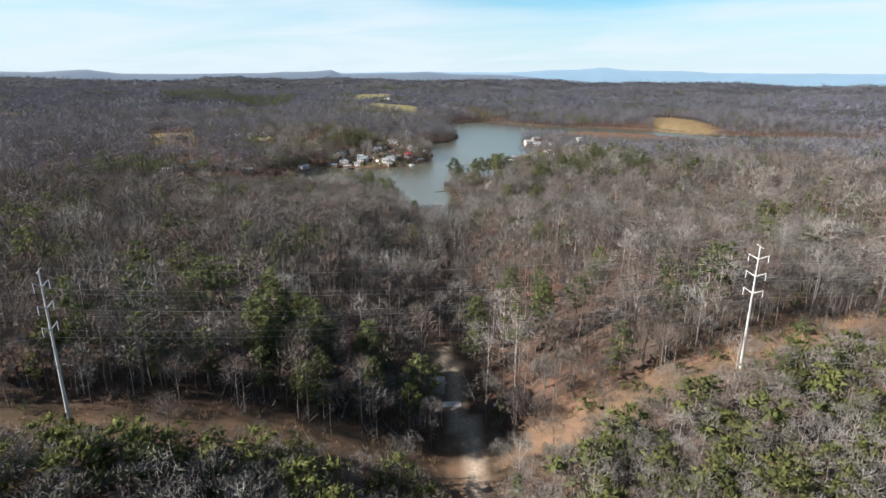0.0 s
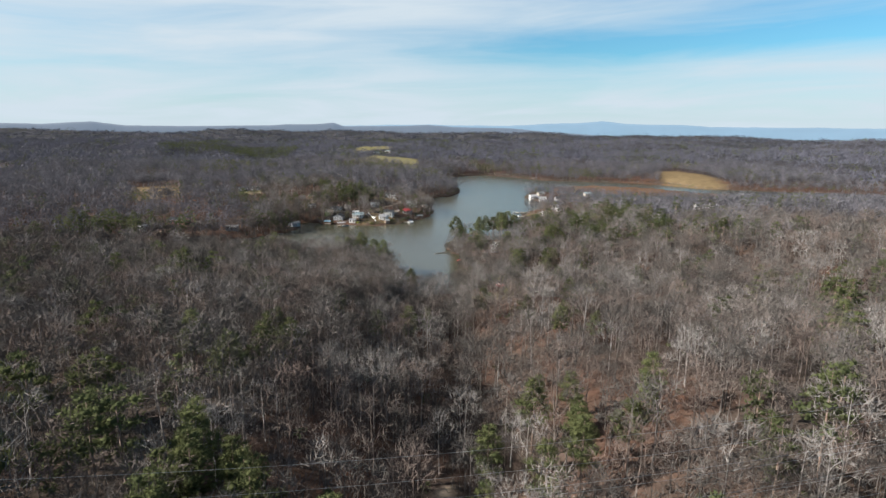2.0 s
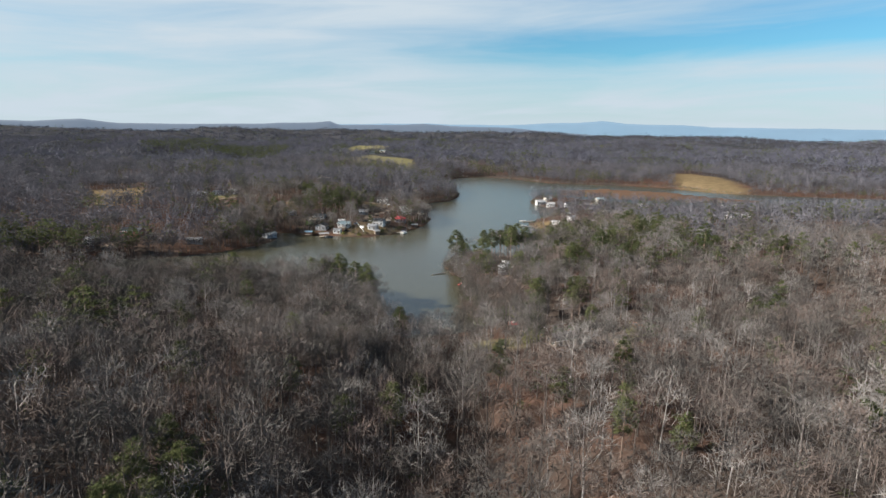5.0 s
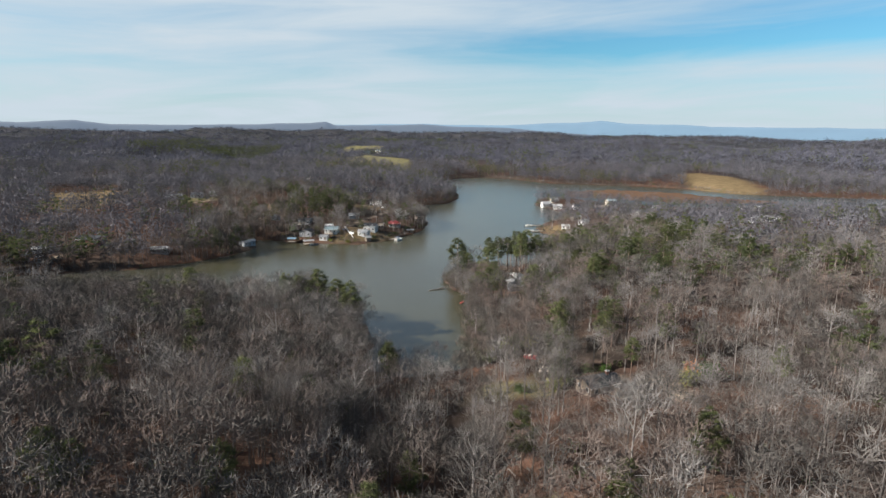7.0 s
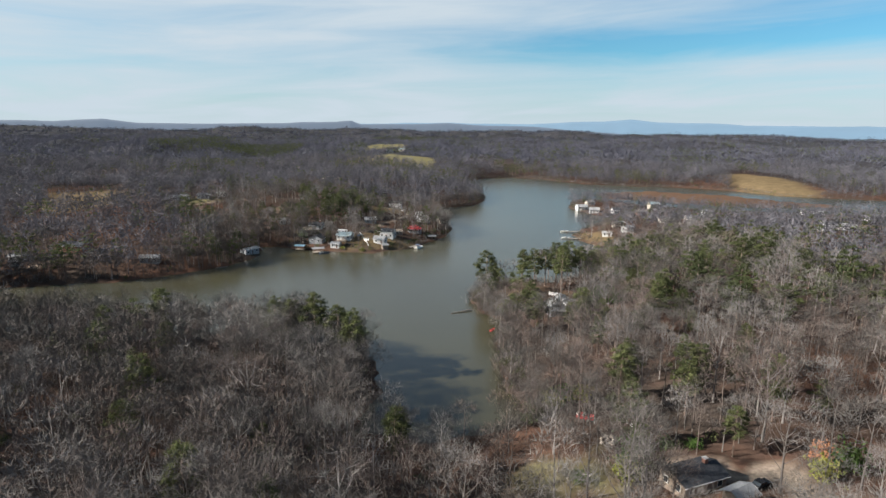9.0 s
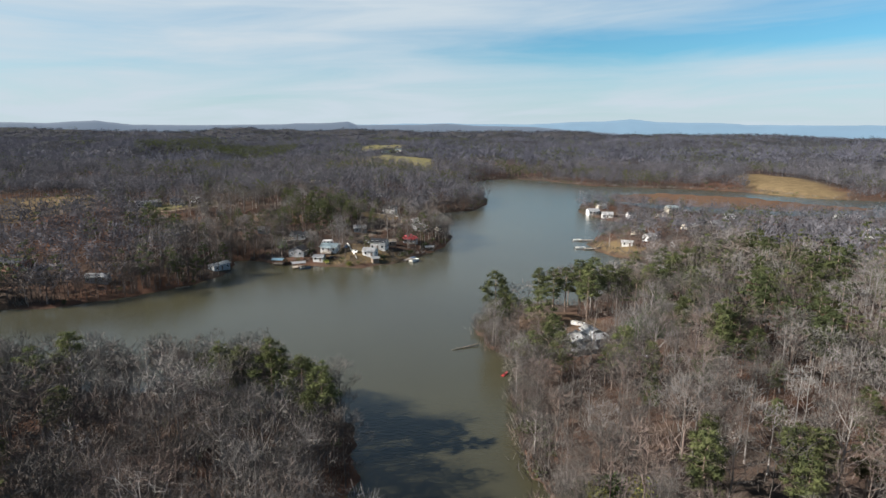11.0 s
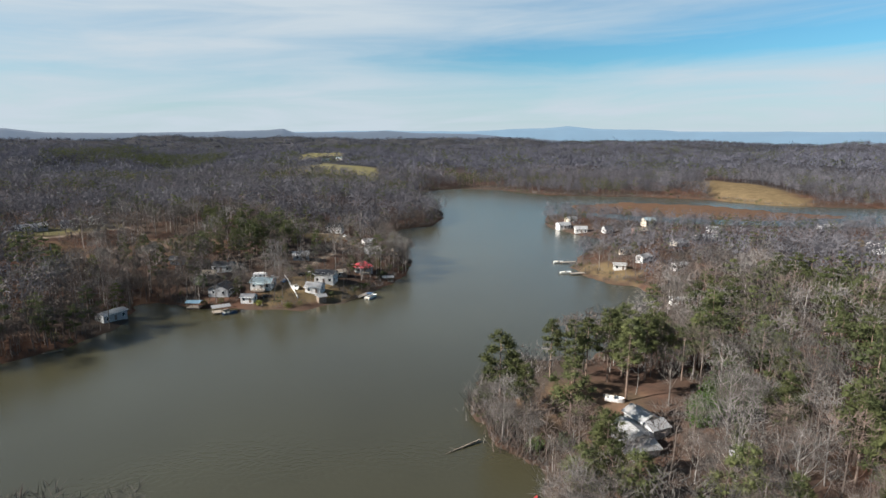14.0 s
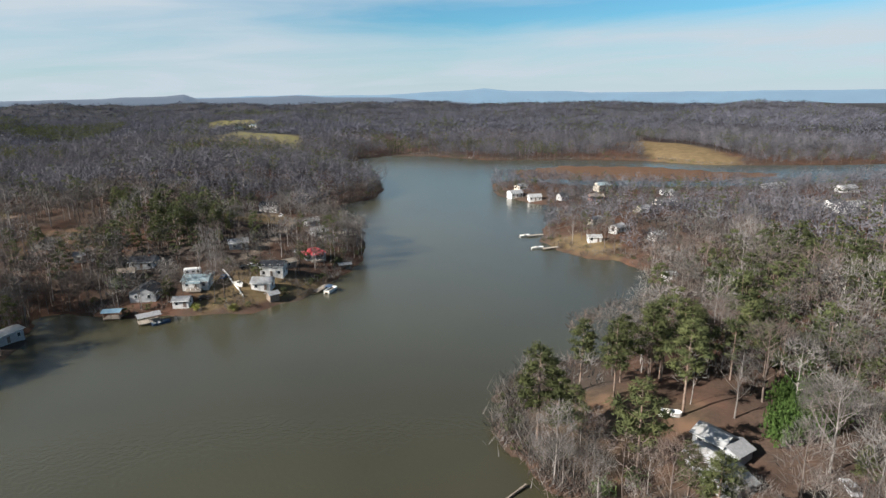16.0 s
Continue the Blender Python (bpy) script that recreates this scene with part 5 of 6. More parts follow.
rail_fence((38.5, 334.7), (42.5, 320.7), 6, "pale wooden rail fence beside a path", M_TRIM)
rail_fence((7.0, 136.6), (9.3, 122.7), 6, "pale metal guard rail along the track", M_STEEL)


def stones(x, y, n, spread, label, seed):
    r = random.Random(seed)
    e = tagged(new("rock_pile"), label, "rocks")
    e.matrix_basis = pose(x, y, ground_z(x, y))
    for k in range(n):
        bm = bmesh.new()
        bmesh.ops.create_icosphere(bm, subdivisions=1, radius=r.uniform(0.35, 0.8))
        for v in bm.verts:
            v.co *= r.uniform(0.75, 1.2)
            v.co.z *= 0.7
        o = part("rock", bm, M_STONE, e)
        px, py = r.gauss(0, spread), r.gauss(0, spread)
        o.location = (px, py, ground_z(x + px, y + py) - ground_z(x, y) + 0.2)


stones(33.8, 323.2, 14, 1.1, "heap of pale field stones by the path", 3)


def fallen_log(x, y, rot, length, label, z=0.1):
    e = tagged(new("fallen_log"), label, "log")
    part("trunk", posts(((-length / 2, 0, 0.35), (length / 2, 0, -0.1), 0.28, 0.12), sides=8), M_LOG, e)
    for k, (f, a, ln) in enumerate(((0.0, 50, 1.8), (0.2, -45, 1.5), (0.32, 40, 1.2))):
        px = length * f
        part("branch", posts(((px, 0, 0.1), (px + ln * math.cos(radians(a)), ln * math.sin(radians(a)), 0.5), 0.08, 0.02), sides=5), M_LOG, e)
    e.matrix_basis = pose(x, y, z, 0, 0, rot)


fallen_log(-1.0, 430.5, 210, 10, "dead tree trunk fallen from the bank into the lake")
fallen_log(-131.0, 499.5, 200, 6, "dead trunk lying in shallow water")
kayak = tagged(new("kayak"), "orange-red kayak floating at the wooded bank", "kayak")
bm = bmesh.new()
hull(bm, 3.6, 0.8, 0.35)
part("hull", bm, M_BOATRED, kayak)
part("seat", boxes((-0.5, 0.0, -0.25, 0.25, 0.3, 0.5)), M_TYRE, kayak)
at(kayak, 11.0, 409.5, 60, 0, -0.08)

# ---- the cut with the power line ----
def power_pole(x, y, z, tall, rot, label):
    e = tagged(new("power_pole"), label, "power pole", "power poles")
    part("pole", posts(((0, 0, -1.5), (0, 0, tall), 0.32, 0.12), sides=10), M_STEEL, e)
    tips = []
    for h in (0.63, 0.765, 0.90):
        for s, up in ((-1, 1.5), (1, 0.35)):
            arm = part("arm", posts(((0, 0, h * tall), (0, s * 2.6, h * tall + up), 0.12, 0.06)), M_STEEL, e)
            part("insulator", posts(((0, s * 2.55, h * tall + up), (0, s * 2.55, h * tall + up - 1.5), 0.07, 0.07)), M_CERAMIC, arm)
            tips.append((0, s * 2.55, h * tall + up - 1.5))
    part("crossbar", posts(((0, -0.9, tall - 0.2), (0, 0.9, tall + 0.15), 0.07, 0.07)), M_STEEL, e)
    tips.append((0, 0.85, tall + 0.15))
    e.matrix_basis = pose(x, y, z, 0, 0, rot)
    return [pose(x, y, z, 0, 0, rot) @ Vector(t) for t in tips]


LINE_TURN = math.degrees(math.atan2(28.4, 122.8))
tips = [power_pole(-300, 25, ground_z(-300, 25), 26, LINE_TURN, "far galvanised steel power pole with six arms"),
        power_pole(-58.4, 80.3, 30.2, 26, LINE_TURN, "tall grey steel power pole with upswept arms"),
        power_pole(63.4, 107.5, 26.0, 26.4, LINE_TURN, "tall pale steel power pole with upswept arms"),
        power_pole(300, 163, ground_z(300, 163), 26, LINE_TURN, "far pale steel power pole in the cut")]
for k in range(7):
    e = tagged(new("power_cable"), "thin sagging power cable strung between the poles", "cable", "power cables")
    for a, b in zip(tips, tips[1:]):
        pts = []
        for i in range(15):
            f = i / 14
            q = a[k].lerp(b[k], f)
            q.z -= 4 * f * (1 - f) * ((b[k] - a[k]).length * 0.022)
            pts.append(q)
        bm = bmesh.new()
        rings = [[bm.verts.new(p + Vector((0, 0.017 * math.cos(g), 0.017 * math.sin(g)))) for g in (0.5, 2.6, 4.7)] for p in pts]
        for u, v in zip(rings, rings[1:]):
            for g in range(3):
                bm.faces.new((u[g], u[(g + 1) % 3], v[(g + 1) % 3], v[g]))
        part("span", bm, M_WIRE, e)
hut = tagged(new("pump_hut"), "small pale concrete pump hut beside the track", "hut")
HOUSES.append((0.5, 126, 4.5))
part("wall", boxes((-1.6, 1.6, -1.5, 1.5, -0.8, 2.9)), M_CONCRETE, hut)
part("roof", boxes((-1.9, 1.9, -1.8, 1.8, 2.9, 3.08)), M_ROOF_PALE, hut)
part("door", boxes((-0.45, 0.45, -1.56, -1.5, 0.0, 2.0)), M_STEEL, hut)
at(hut, 0.3, 128, 8)
slab = tagged(new("concrete_slab"), "pale worn concrete slab beside the pump hut", "slab")
part("slab", boxes((-3.0, 3.0, -1.2, 1.2, -0.3, 0.06)), M_CONCRETE, slab)
at(slab, 3.0, 121.5, 4)
sign = tagged(new("sign"), "small white sign on a post at the track", "sign")
part("post", boxes((-0.04, 0.04, -0.04, 0.04, -0.3, 1.6)), M_STEEL, sign)
part("board", boxes((-0.4, 0.4, -0.07, -0.04, 1.0, 1.7)), M_TRIM, sign)
at(sign, 13.8, 118.4, 5)
bare_hi = [bare_tree_shape(np.random.RandomState(100 + i), R.uniform(15, 21), 14, 46, 1.0, R.uniform(0.9, 1.2), 6, 0.06) for i in range(6)]
bare_mid = [bare_tree_shape(np.random.RandomState(200 + i), R.uniform(14, 20), 9, 27, 1.0, R.uniform(0.9, 1.2), 3, 0.115, False) for i in range(8)]
bare_low = [bare_tree_shape(np.random.RandomState(250 + i), R.uniform(14, 20), 8, 20, 1.0, R.uniform(0.9, 1.2), 3, 0.18, False) for i in range(6)]
bare_far = [far_bare_shape(np.random.RandomState(300 + i), R.uniform(14, 19), 60, 0.42, length=1.2) for i in range(8)]
bare_dim = [far_bare_shape(np.random.RandomState(400 + i), R.uniform(14, 18), 23, 1.1, False, 1.5, 1.6) for i in range(6)]
bare_haze = [far_bare_shape(np.random.RandomState(500 + i), R.uniform(15, 18), 16, 2.6, False, 2.6, 2.8) for i in range(5)]
pine_hi = [pine_shape(np.random.RandomState(600 + i), R.uniform(17, 23), 31, 58, R.uniform(0.26, 0.42), R.uniform(0.17, 0.21), blade=0.15) for i in range(5)]
pine_mid = [pine_shape(np.random.RandomState(700 + i), R.uniform(14, 20), 16, 28, R.uniform(0.25, 0.38), R.uniform(0.18, 0.22), 4, blade=0.26) for i in range(6)]
pine_far = [pine_shape(np.random.RandomState(800 + i), R.uniform(14, 20), 7, 12, 0.3, 0.2, 3, blade=0.42) for i in range(5)]
pine_dim = [pine_shape(np.random.RandomState(850 + i), R.uniform(14, 20), 4, 5, 0.3, 0.22, 3, blade=0.7) for i in range(5)]

BL = [[(*t, 1), (*c, 0)] for t, c in bare_low]
B2 = [[(*t, 1), (*c, 0)] for t, c in bare_mid]
BF = [[(*t, 0)] for t in bare_far]
BD = [[(*t, 0)] for t in bare_dim]
BH = [[(*t, 0)] for t in bare_haze]
P2 = [[(*t, 1), (*c, 0)] for t, c in pine_mid]
P3 = [[(*t, 1), (*c, 0)] for t, c in pine_far]
P4 = [[(*c, 0)] for t, c in pine_dim]


def wood(name, p, z, shapes, mats, label, size=(0.75, 1.2), rise=1.0):
    n = len(p)
    mood = np.clip(0.5 + 0.5 * fbm(p[:, 0], p[:, 1], 60, 41, 3), 0, 1) if n else np.zeros(0)
    tint = np.clip(mood * 0.35 + 0.65 * R.uniform(0, 1, n) ** 1.5, 0, 0.99)
    return plant(name, shapes, mats, p, z, R.uniform(*size, n) * rise * stature(p[:, 0], p[:, 1]), R.uniform(0, 6.28, n), tint, R.randint(0, len(shapes), n), label, "trees")


def tree_thing(name, trunk, crown, bark, leaf, label, group):
    e = new(name)
    tagged(e, label, "tree", group)
    for n, (v, f), m in (("trunk", trunk, bark), ("crown", crown, leaf)):
        o = new(n, mesh_from(n, v, f, [m]))
        o.parent = e
    return e


# the nearest trees, one by one
bare_models = [tree_thing("bare_tree", t, c, M_BARK, M_TWIG, "leafless grey-barked hardwood tree on leaf litter", "bare trees") for t, c in bare_hi]
pine_models = [tree_thing("pine_tree", t, c, M_PINEBARK, M_NEEDLE, "tall green pine with bare lower trunk", "pine trees") for t, c in pine_hi]
used_models = set()


def set_tree(models, k, x, y, size, spin, z=None):
    z = ground_z(x, y) if z is None else z
    m = pose(x, y, z, 0, 0, spin)
    if (id(models), k) not in used_models:
        used_models.add((id(models), k))
        models[k].matrix_basis = m @ Matrix.Diagonal((size, size, size, 1))
        return models[k]
    o = copy_thing(models[k], m)
    o.scale = (size, size, size)
    return o


NEAR_Y0, NEAR_Y1 = 60, 560
q = np.concatenate([scatter(-150, 150, 40, NEAR_Y1, 5.8), scatter(-190, 0, NEAR_Y1 + 1, 690, 6.4), scatter(-150, -14, 170, 396, 9.0)])
p, z, pine = stand(q)
w = seen(p, 12, 0.80)
p, z, pine = p[w], z[w], pine[w]
lane = np.abs(p[:, 0]) + 0.35 * np.abs(p[:, 1] - 300)
single = ((p[:, 1] > 250) & (p[:, 1] < 470) & (p[:, 0] > -60) & (p[:, 0] < 75)) | ((p[:, 1] < 105) & (np.abs(p[:, 0]) < 70))
bare_i = np.nonzero(single & ~pine)[0]
bare_i = bare_i[np.argsort(R.uniform(0, 1, len(bare_i)))][:290]
pine_i = np.nonzero((p[:, 0] > -130) & pine)[0]
pine_i = pine_i[np.argsort(lane[pine_i])][:100]
for i in bare_i:
    set_tree(bare_models, R.randint(0, 6), p[i, 0], p[i, 1], R.uniform(0.75, 1.12) * float(stature(p[i, 0], p[i, 1])), R.uniform(0, 360), z[i])
for i in pine_i:
    set_tree(pine_models, R.randint(0, 5), p[i, 0], p[i, 1], R.uniform(0.55, 0.95) * float(stature(p[i, 0], p[i, 1])) ** 0.8, R.uniform(0, 360), z[i])
done = np.zeros(len(p), bool)
done[bare_i], done[pine_i] = True, True
b, c = ~pine & ~done, pine & ~done
back = p[:, 1] > 440
wood("bare_woods_near", p[b & ~back], z[b & ~back], B2, [M_TWIG, M_BARK], "dense leafless grey-brown hardwood trees on slopes", (0.6, 1.2))
wood("bare_woods_lakeside", p[b & back], z[b & back], BL, [M_TWIG, M_BARK], "leafless hardwoods on the lake's west and east sides", (0.6, 1.2))
wood("pine_woods_near", p[c], z[c], P2, [M_NEEDLE_FAR, M_PINEBARK], "green pines scattered among bare hardwoods")

# woods beyond
p, z, pine = stand(scatter(-560, 620, 30, 1150, 7.3))
w = seen(p, 30, 0.82) & ~((np.abs(p[:, 0]) < 150) & (p[:, 1] < NEAR_Y1)) & ~((p[:, 0] > -190) & (p[:, 0] < 0) & (p[:, 1] >= NEAR_Y1) & (p[:, 1] < 690))
p, z, pine = p[w], z[w], pine[w]
belt = (p[:, 1] < 430) & (np.abs(p[:, 0]) < 290)
b = ~pine & belt
wood("bare_woods_beside", p[b], z[b], BL, [M_TWIG, M_BARK], "leafless hardwoods on the slopes beside the valley", (0.8, 1.2))
c = pine & belt
wood("pine_woods_beside", p[c], z[c], P2, [M_NEEDLE_FAR, M_PINEBARK], "green pines among hardwoods beside the valley", (0.7, 1.1))
p, z, pine = p[~belt], z[~belt], pine[~belt]
wood("bare_woods_middle", p[~pine], z[~pine], BF, [M_CROWN_HAZED], "leafless hardwood forest round the lake", (0.8, 1.2))
wood("pine_woods_middle", p[pine], z[pine], P3, [M_NEEDLE_FAR, M_PINEBARK], "dark green pines within the bare forest", (0.7, 1.1))
p, z, pine = stand(scatter(-1700, 1700, 500, 2300, 15.5))
w = seen(p, 60) & ~((p[:, 0] > -560) & (p[:, 0] < 620) & (p[:, 1] < 1150))
p, z, pine = p[w], z[w], pine[w]
wood("bare_woods_far", p[~pine], z[~pine] - 5.0, BD, [M_FARWOOD_HAZED], "far leafless hardwood forest over low hills", (1.0, 1.4))
wood("pine_woods_far", p[pine], z[pine] - 3.0, P4, [M_NEEDLE_FAR], "far dark pine plantations", (0.9, 1.2))
p, z, pine = stand(scatter(-3800, 3800, 1500, 4300, 35))
w = seen(p, 60) & ~((np.abs(p[:, 0]) < 1700) & (p[:, 1] < 2300))
p, z, pine = p[w], z[w], pine[w]
wood("bare_woods_horizon", p[~pine], z[~pine] - 6.5, BH, [M_HORIZON_HAZED], "hazy forest reaching to the horizon", (0.8, 1.15))
wood("pine_woods_horizon", p[pine], z[pine] - 3.0, P4, [M_NEEDLE_FAR], "dark pine woods near the horizon", (0.9, 1.2))

# tall pines on the rise west of the bay
q = scatter(-275, -190, 418, 474, 7.0)
q = q[(shore(q[:, 0], q[:, 1]) > 3) & (clearing(q[:, 0], q[:, 1]) < 0.35) & (fbm(q[:, 0], q[:, 1], 30, 92, 2) > -0.25)]
wood("tall_pine_grove", q, height(q[:, 0], q[:, 1]), P2, [M_NEEDLE_FAR, M_PINEBARK], "tall dark pines on the rise beside the bay", (0.95, 1.25))

# two pine plantations among the far woods
q = np.concatenate([scatter(-690, -400, 1450, 1680, 9.0), scatter(-330, 20, 2290, 2420, 10.0)])
q = q[(clearing(q[:, 0], q[:, 1]) < 0.35) & (fbm(q[:, 0], q[:, 1], 120, 91, 3) > -0.35)]
wood("pine_plantation", q, height(q[:, 0], q[:, 1]), P4, [M_NEEDLE_FAR], "dense dark green pine plantation in the distance", (0.9, 1.15))

# understorey
def brush_shape(r):
    parts = []
    for i in range(26):
        a = r.uniform(0, 6.28)
        w = unit(np.array([math.cos(a), math.sin(a), r.uniform(0.6, 2.4)]))
        q = np.array([r.normal(0, 0.7), r.normal(0, 0.7), r.uniform(-0.1, 0.6)])
        parts.append(sliver(q, w, r.uniform(0.9, 2.4), 0.07 * r.uniform(0.7, 1.4), r))
    return gather(parts)


def leafy_shape(r, n=60, leaf=0.55):
    v, f = gather([tuft(np.array([r.normal(0, 0.6), r.normal(0, 0.6), abs(r.normal(0.9, 0.5))]), np.array([0, 0, 1.0]), leaf, r, 4) for _ in range(n // 4)])
    return v, f


BR = [[(*brush_shape(np.random.RandomState(900 + i)), 0)] for i in range(6)]
LF = [[(*leafy_shape(np.random.RandomState(950 + i)), 0)] for i in range(5)]
p = np.concatenate([scatter(-150, 150, 45, 600, 5.4), scatter(-300, 420, 330, 1130, 3.6)])
d = shore(p[:, 0], p[:, 1])
extra = np.arange(len(p)) >= len(p) - len(np.arange(-300, 420, 3.6)) * len(np.arange(330, 1130, 3.6))
w = seen(p, 10) & (d > 0.2) & (~extra | (d < 9)) & ~((p[:, 0] > 8) & (p[:, 0] < 58) & (p[:, 1] > 408) & (p[:, 1] < 465)) & (cover(p[:, 0], p[:, 1], d)[3] < 0.2) & (R.uniform(0, 1, len(p)) > 0.55 * (near_line(p[:, 0], p[:, 1], CORRIDOR) < 9))
for hx, hy, hr in HOUSES:
    w &= np.hypot(p[:, 0] - hx, p[:, 1] - hy) > hr
w &= ~((p[:, 0] > 5) & (p[:, 0] < 105) & (p[:, 1] > 262) & (p[:, 1] < 400) & (R.uniform(0, 1, len(p)) < 0.88) & (d > 4)) & ((d < 9) | (R.uniform(0, 1, len(p)) < 0.7))
p, d = p[w], d[w]
z = height(p[:, 0], p[:, 1], d)
leafy = R.uniform(0, 1, len(p)) < 0.10 + 0.25 * (near_line(p[:, 0], p[:, 1], CORRIDOR) < 14)
wood("brush_understorey", p[~leafy], z[~leafy], BR, [M_TWIG], "tangled leafless brush under the trees", (0.9, 1.9))
wood("evergreen_understorey", p[leafy], z[leafy], LF, [M_NEEDLE_FAR], "low evergreen shrubs among leaf litter", (0.7, 1.6))

pine_bush = [pine_shape(np.random.RandomState(870 + i), R.uniform(4.5, 6), 11, 30, 0.12, R.uniform(0.34, 0.46), 4, blade=0.25) for i in range(4)]
PB = [[(*t, 1), (*c, 0)] for t, c in pine_bush]
# low second growth on the near side of the cut, rising with the distance from it
M_YOUNG = material("young_pine_needles", (0.101, 0.107, 0.039), 0.95, 0.3, 0.3, (0.067, 0.076, 0.031), attr="tint", per_object=0.3, spec=0.02, thin=0.3)
p = scatter(-112, 130, 40, 122, 2.7)
side = p[:, 1] - (94.5 + 0.2276 * p[:, 0])
w = (side < np.where(p[:, 0] < 0, -2.5, -4.5) + 2.0 * fbm(p[:, 0], p[:, 1], 14, 61, 2)) & (np.abs(p[:, 0] - 8) > 6) & (np.abs(p[:, 0]) < 0.86 * p[:, 1] + 25)
p, side = p[w], side[w]
z = height(p[:, 0], p[:, 1])
kind = R.uniform(0, 1, len(p)) - 0.06 * (p[:, 0] < 0) + 0.10 * fbm(p[:, 0], p[:, 1], 16, 62, 2)
rise = np.clip(-side / 13, 0.5, 1.0)
for name, sel, shp, mats, label, size in (("young_pine_bushes", kind < 0.075, PB, [M_YOUNG, M_PINEBARK], "rounded yellow-green young pines along the edge of the cut", (2.8, 4.3)),
                                          ("saplings", (kind >= 0.075) & (kind < 0.66), BL, [M_TWIG, M_BARK], "grey leafless saplings along the edge of the cut", (0.7, 1.2)),
                                          ("sapling_brush", kind >= 0.66, BR, [M_TWIG], "pale tangled brush along the edge of the cut", (2.4, 4.2))):
    wood(name, p[sel], z[sel], shp, mats, label, size, rise[sel])

# thick edge of the wood north of the cut
p = scatter(-125, 135, 60, 175, 3.1)
side = p[:, 1] - (94.5 + 0.2276 * p[:, 0])
w = (side > 6.5) & (side < np.where(p[:, 0] < 0, 24, 16)) & (np.abs(p[:, 0] - 5) > 7) & (np.abs(p[:, 0]) < 0.86 * p[:, 1] + 15)
p, side = p[w], side[w]
z = height(p[:, 0], p[:, 1])
kind = R.uniform(0, 1, len(p))
green = kind < np.where(p[:, 0] < 0, 0.16, 0.03)
for name, sel, shp, mats, label, size in (("edge_pines", green & (side > 9), P2, [M_YOUNG, M_PINEBARK], "dense green pines at the edge of the wood", (0.6, 0.9)),
                                          ("edge_trees", ~green & (kind < 0.5), B2, [M_TWIG, M_BARK], "crowded grey leafless trees at the edge of the wood", (0.6, 0.95)),
                                          ("edge_brush", kind > 0.72, BR, [M_TWIG], "tangled grey brush at the edge of the wood", (1.6, 2.8))):
    wood(name, p[sel], z[sel], shp, mats, label, size)

# dark low evergreens scattered on the open ground of the cut
p = scatter(20, 110, 95, 130, 5.2)
side = p[:, 1] - (94.5 + 0.2276 * p[:, 0])
w = (np.abs(side) < 6) & (fbm(p[:, 0], p[:, 1], 12, 63, 2) > -0.1)
p = p[w]
wood("cut_shrubs", p, height(p[:, 0], p[:, 1]), LF, [M_NEEDLE_FAR], "low dark evergreen shrubs on the open cut", (1.4, 2.4))

# dry sedge in the cut
p = scatter(-115, 140, 50, 150, 1.9)
w = (near_line(p[:, 0], p[:, 1], CORRIDOR) < 11) & (np.abs(p[:, 0] - 8) > 4) & (fbm(p[:, 0], p[:, 1], 9, 88, 2) > -0.12)
p = p[w]
wood("dry_sedge", p, height(p[:, 0], p[:, 1]), BR[:3], [M_SEDGE], "tufts of dry tan sedge along the power-line cut", (0.5, 0.95))
# single trees that stand out
for x, y, s, k in ((9.6, 443.5, 1.15, 0), (12.8, 441.0, 1.0, 1), (26.8, 460.2, 0.95, 3), (41.6, 441.6, 1.12, 4), (23.4, 428.6, 1.12, 1), (31.5, 452.5, 0.9, 2), (41.3, 454.2, 1.05, 2), (47.3, 459.2, 1.1, 0),
                   (52.3, 455.2, 1.0, 3), (37.3, 460.2, 0.9, 4), (27.0, 418.5, 0.62, 2), (-98.0, 376.0, 1.1, 3), (-61.0, 376.0, 1.02, 1), (-47.0, 372.0, 1.08, 2), (-33.0, 364.0, 1.0, 4), (-39.0, 369.0, 0.98, 0),
                   (-55.0, 374.0, 0.95, 3), (-15.0, 325.0, 0.6, 1), (35.0, 304.7, 0.6, 2), (58.3, 461.2, 0.9, 1), (65.3, 453.0, 0.95, 2)):
    set_tree(pine_models, k, x, y, s * 0.98, 40 * k + 7 * x)


def bush(name, shapes, mat, x, y, s, label, group):
    v, f = shapes
    o = new(name, mesh_from(name, v * s, f, [mat]))
    tagged(o, label, "shrub", group)
    o.matrix_basis = pose(x, y, ground_z(x, y) - 0.1, 0, 0, 37 * x)


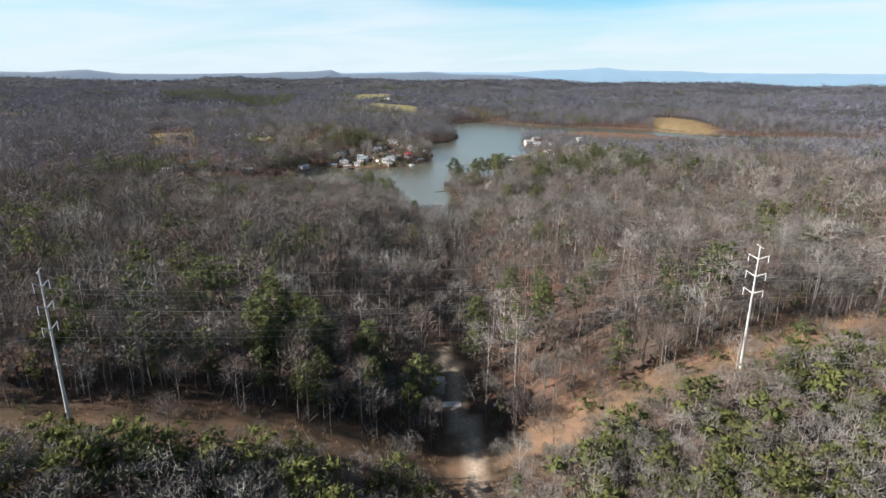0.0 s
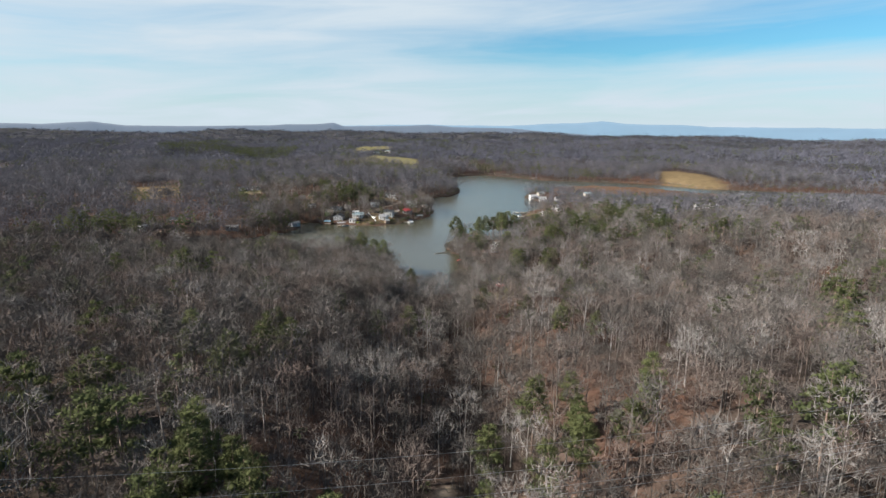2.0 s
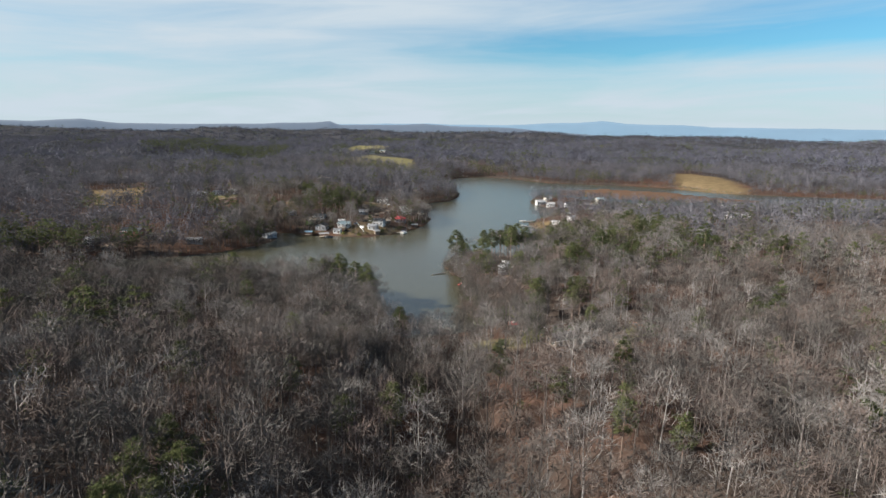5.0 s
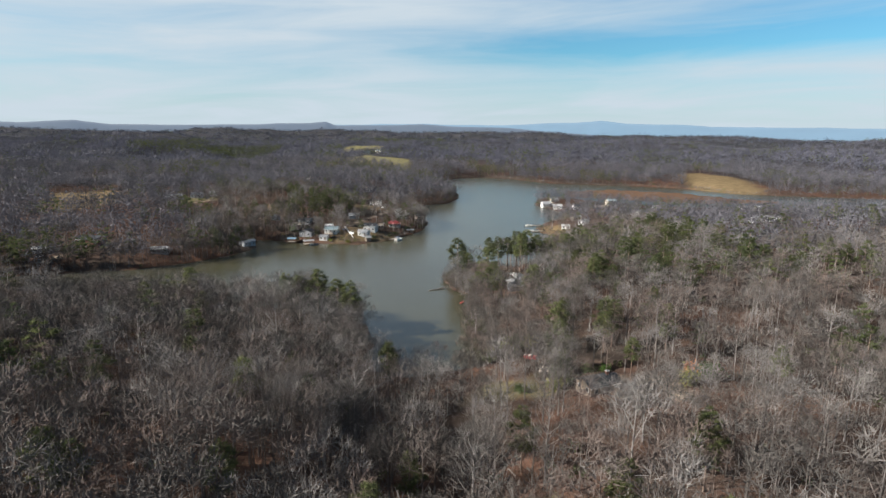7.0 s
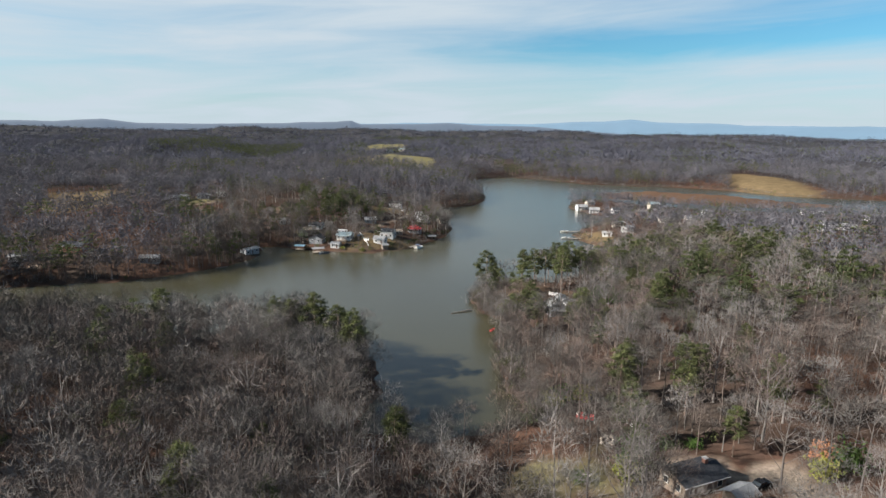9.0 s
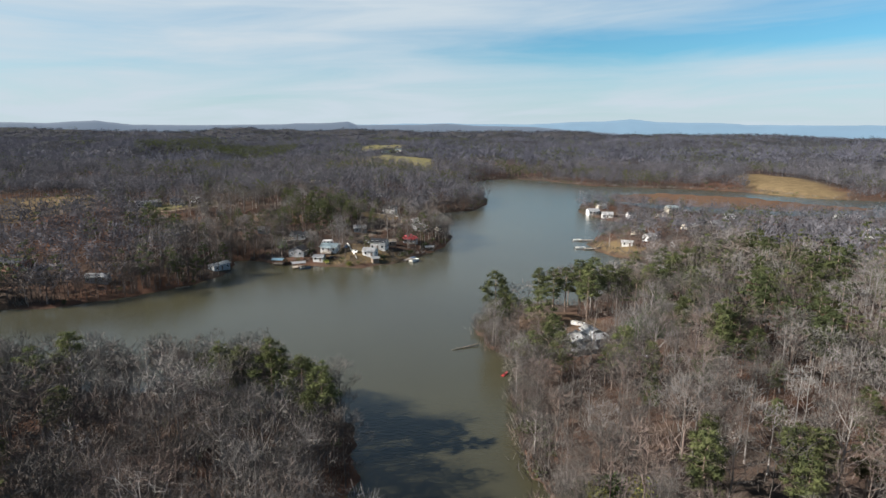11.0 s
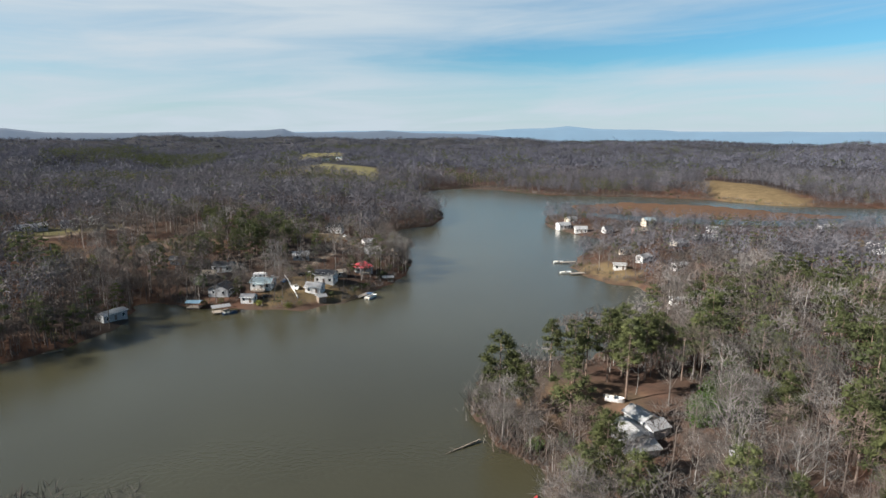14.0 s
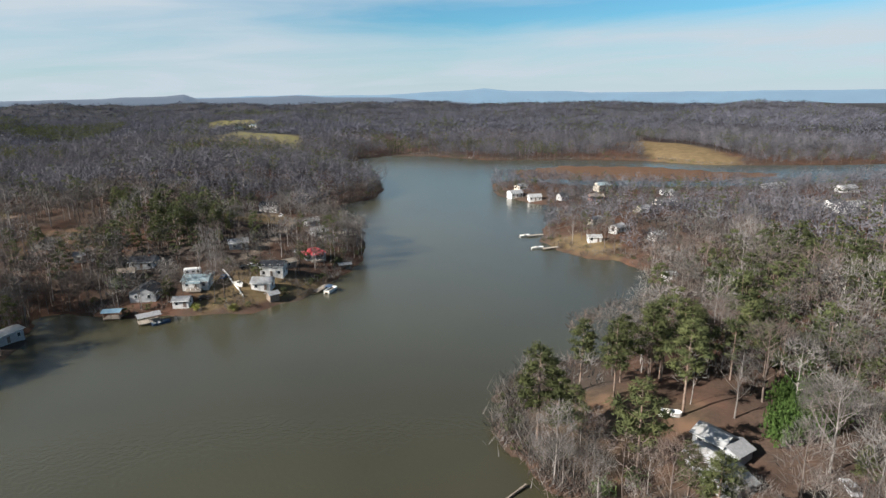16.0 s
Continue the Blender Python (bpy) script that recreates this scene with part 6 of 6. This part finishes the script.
for k in range(22):
    r = np.random.RandomState(1200 + k)
    v, f = leafy_shape(r, 640, 0.3)
    v = v * np.array([1.0, 1.0, 1.9])
    bush("evergreen_shrub", (v, f), M_BAMBOO, 52.5 + r.uniform(0, 15), 428 + r.uniform(-2, 8), r.uniform(1.4, 2.2), "tall bright green evergreen thicket beside the lane", "evergreen thicket")
for k, (x, y, s, m, lb) in enumerate(((68.9, 301.7, 2.2, M_YELLOW, "yellow-green leafy shrub by the drive"), (75.9, 304.7, 2.8, M_BAMBOO, "bright green shrub by the drive"), (73.0, 308.7, 1.9, M_RUSSET, "russet-leaved shrub by the drive"),
                                      (33.0, 304.7, 2.3, M_YELLOW, "yellow-green leafy shrub on the lawn"), (35.0, 307.7, 2.8, M_BAMBOO, "green leafy shrub on the lawn"), (38.0, 317.7, 2.4, M_BAMBOO, "dark green shrub beside the fence"),
                                      (24.0, 344.7, 2.4, M_YELLOW, "yellow-green shrub on the bank"), (28.0, 346.7, 2.6, M_BAMBOO, "bright green shrub on the bank"), (32.0, 345.7, 2.2, M_YELLOW, "yellow-green shrub on the bank"),
                                      (45.0, 317.7, 1.5, M_SHRUB, "dark evergreen shrub at the wood's edge"), (50.0, 315.7, 1.3, M_BAMBOO, "green shrub at the wood's edge"), (-62.7, 545.2, 1.2, M_YELLOW, "rounded ornamental grass at the shore"),
                                      (-75.1, 547.7, 1.2, M_YELLOW, "rounded ornamental grass at the shore"), (21.8, 427.2, 1.5, M_SHRUB, "dark evergreen shrub on the bank"), (15.3, 426.2, 1.6, M_SHRUB, "dark evergreen shrub on the bank"),
                                      (23.0, 303.7, 1.3, M_SHRUB, "dark shrub beneath a bare tree"), (-106.7, 573.7, 2.6, M_SHRUB, "large dark evergreen beside the houses"))):
    bush("leafy_shrub", leafy_shape(np.random.RandomState(1300 + k), 640, 0.3), m, x, y, s, lb, "shrubs")

for k, (x, y, sz) in enumerate(((-69.2, 551.7, 0.95), (-66.7, 554.2, 1.0), (-84.7, 555.7, 0.7), (-56.7, 590.7, 0.8), (-30.7, 588.7, 0.85), (-25.7, 599.7, 0.9), (-21.7, 609.7, 0.9), (-18.7, 620.7, 0.85), (-58.7, 568.7, 0.6), (-86.7, 551.7, 0.6),
                                 (-40.7, 586.7, 0.7), (-14.7, 603.7, 0.7), (-12.7, 613.7, 0.7), (-26.4, 627.0, 0.8), (-72.7, 581.7, 0.7), (92.0, 587.5, 0.8), (95.0, 579.5, 0.85), (88.0, 598.5, 0.8), (99.0, 577.5, 0.8), (20.0, 308.7, 0.75), (16.3, 432.2, 0.7),
                                 (7.3, 434.2, 0.6), (6.3, 439.2, 0.6), (9.3, 430.2, 0.6), (13.3, 424.2, 0.6), (23.3, 424.2, 0.55), (61.3, 416.2, 0.9), (57.3, 422.2, 0.8), (69.3, 428.0, 1.0), (73.3, 418.0, 0.95))):
    set_tree(bare_models, k % 6, x, y, sz, 50 * k)
# trees leaning over the water along the cape's west bank and the near cove
p = scatter(-12, 22, 338, 474, 3.4)
d = shore(p[:, 0], p[:, 1])
p = p[(d > 0.5) & (d < 4.5) & ((p[:, 0] < 14) | (p[:, 1] < 400)) & (p[:, 1] < 437)]
for x, y in p[:64]:
    set_tree(bare_models, R.randint(0, 6), x, y, R.uniform(0.42, 0.72), R.uniform(0, 360))

# trees crowding the west shore
p = scatter(-300, 30, 385, 800, 3.3)
d = shore(p[:, 0], p[:, 1])
w = (d > 0.6) & (d < 7) & (clearing(p[:, 0], p[:, 1], d) < 0.35) & ~((p[:, 0] > -112) & (p[:, 0] < -8) & (p[:, 1] > 535) & (p[:, 1] < 625)) & (p[:, 0] < 20)
wood("shore_trees", p[w], height(p[w, 0], p[w, 1]), BL, [M_TWIG, M_BARK], "leafless trees crowding the lake shore", (0.45, 0.85))

# thicket hanging over the bank
p = scatter(-14, 24, 334, 476, 1.5)
d = shore(p[:, 0], p[:, 1])
w = (d > -0.5) & (d < 5) & ((p[:, 0] < 15) | (p[:, 1] < 400))
p, d = p[w], d[w]
leafy = R.uniform(0, 1, len(p)) < 0.12
z = np.maximum(height(p[:, 0], p[:, 1], d), -0.1)
wood("bank_brush", p[~leafy], z[~leafy], BR, [M_TWIG], "grey leafless brush hanging over the bank", (1.2, 2.4))
wood("bank_evergreens", p[leafy], z[leafy], LF, [M_NEEDLE_FAR], "low dark evergreens along the bank", (0.8, 1.8))

# the pine grove behind the village
for k in range(34):
    r = np.random.RandomState(1500 + k)
    x, y = -100 + 30 * r.uniform(-1, 1), 632 + 34 * r.uniform(-1, 1)
    if min(math.hypot(x - hx, y - hy) - 0.7 * hr for hx, hy, hr in HOUSES) > 0:
        set_tree(pine_models, k % 5, x, y, r.uniform(0.45, 0.9), 71 * k)

# yard trees round the houses
yard = []
for hx, hy, hr in HOUSES:
    if hy > 470 and hy < 800 and hx < 330:
        for k in range(4):
            a = R.uniform(0, 6.28)
            yard.append((hx + math.cos(a) * hr * R.uniform(0.85, 1.25), hy + math.sin(a) * hr * R.uniform(0.85, 1.25)))
p = np.array(yard)
d = shore(p[:, 0], p[:, 1])
clear = np.array([min(math.hypot(x - hx, y - hy) - 0.62 * hr for hx, hy, hr in HOUSES) > 0 for x, y in p])
p = p[(d > 1.5) & clear]
z = height(p[:, 0], p[:, 1])
green = R.uniform(0, 1, len(p)) < 0.25
wood("yard_trees", p[~green], z[~green], BL, [M_TWIG, M_BARK], "leafless yard trees between the lake houses", (0.6, 0.95))
wood("yard_pines", p[green], z[green], P2, [M_NEEDLE_FAR, M_PINEBARK], "green pines between the lake houses", (0.5, 0.8))
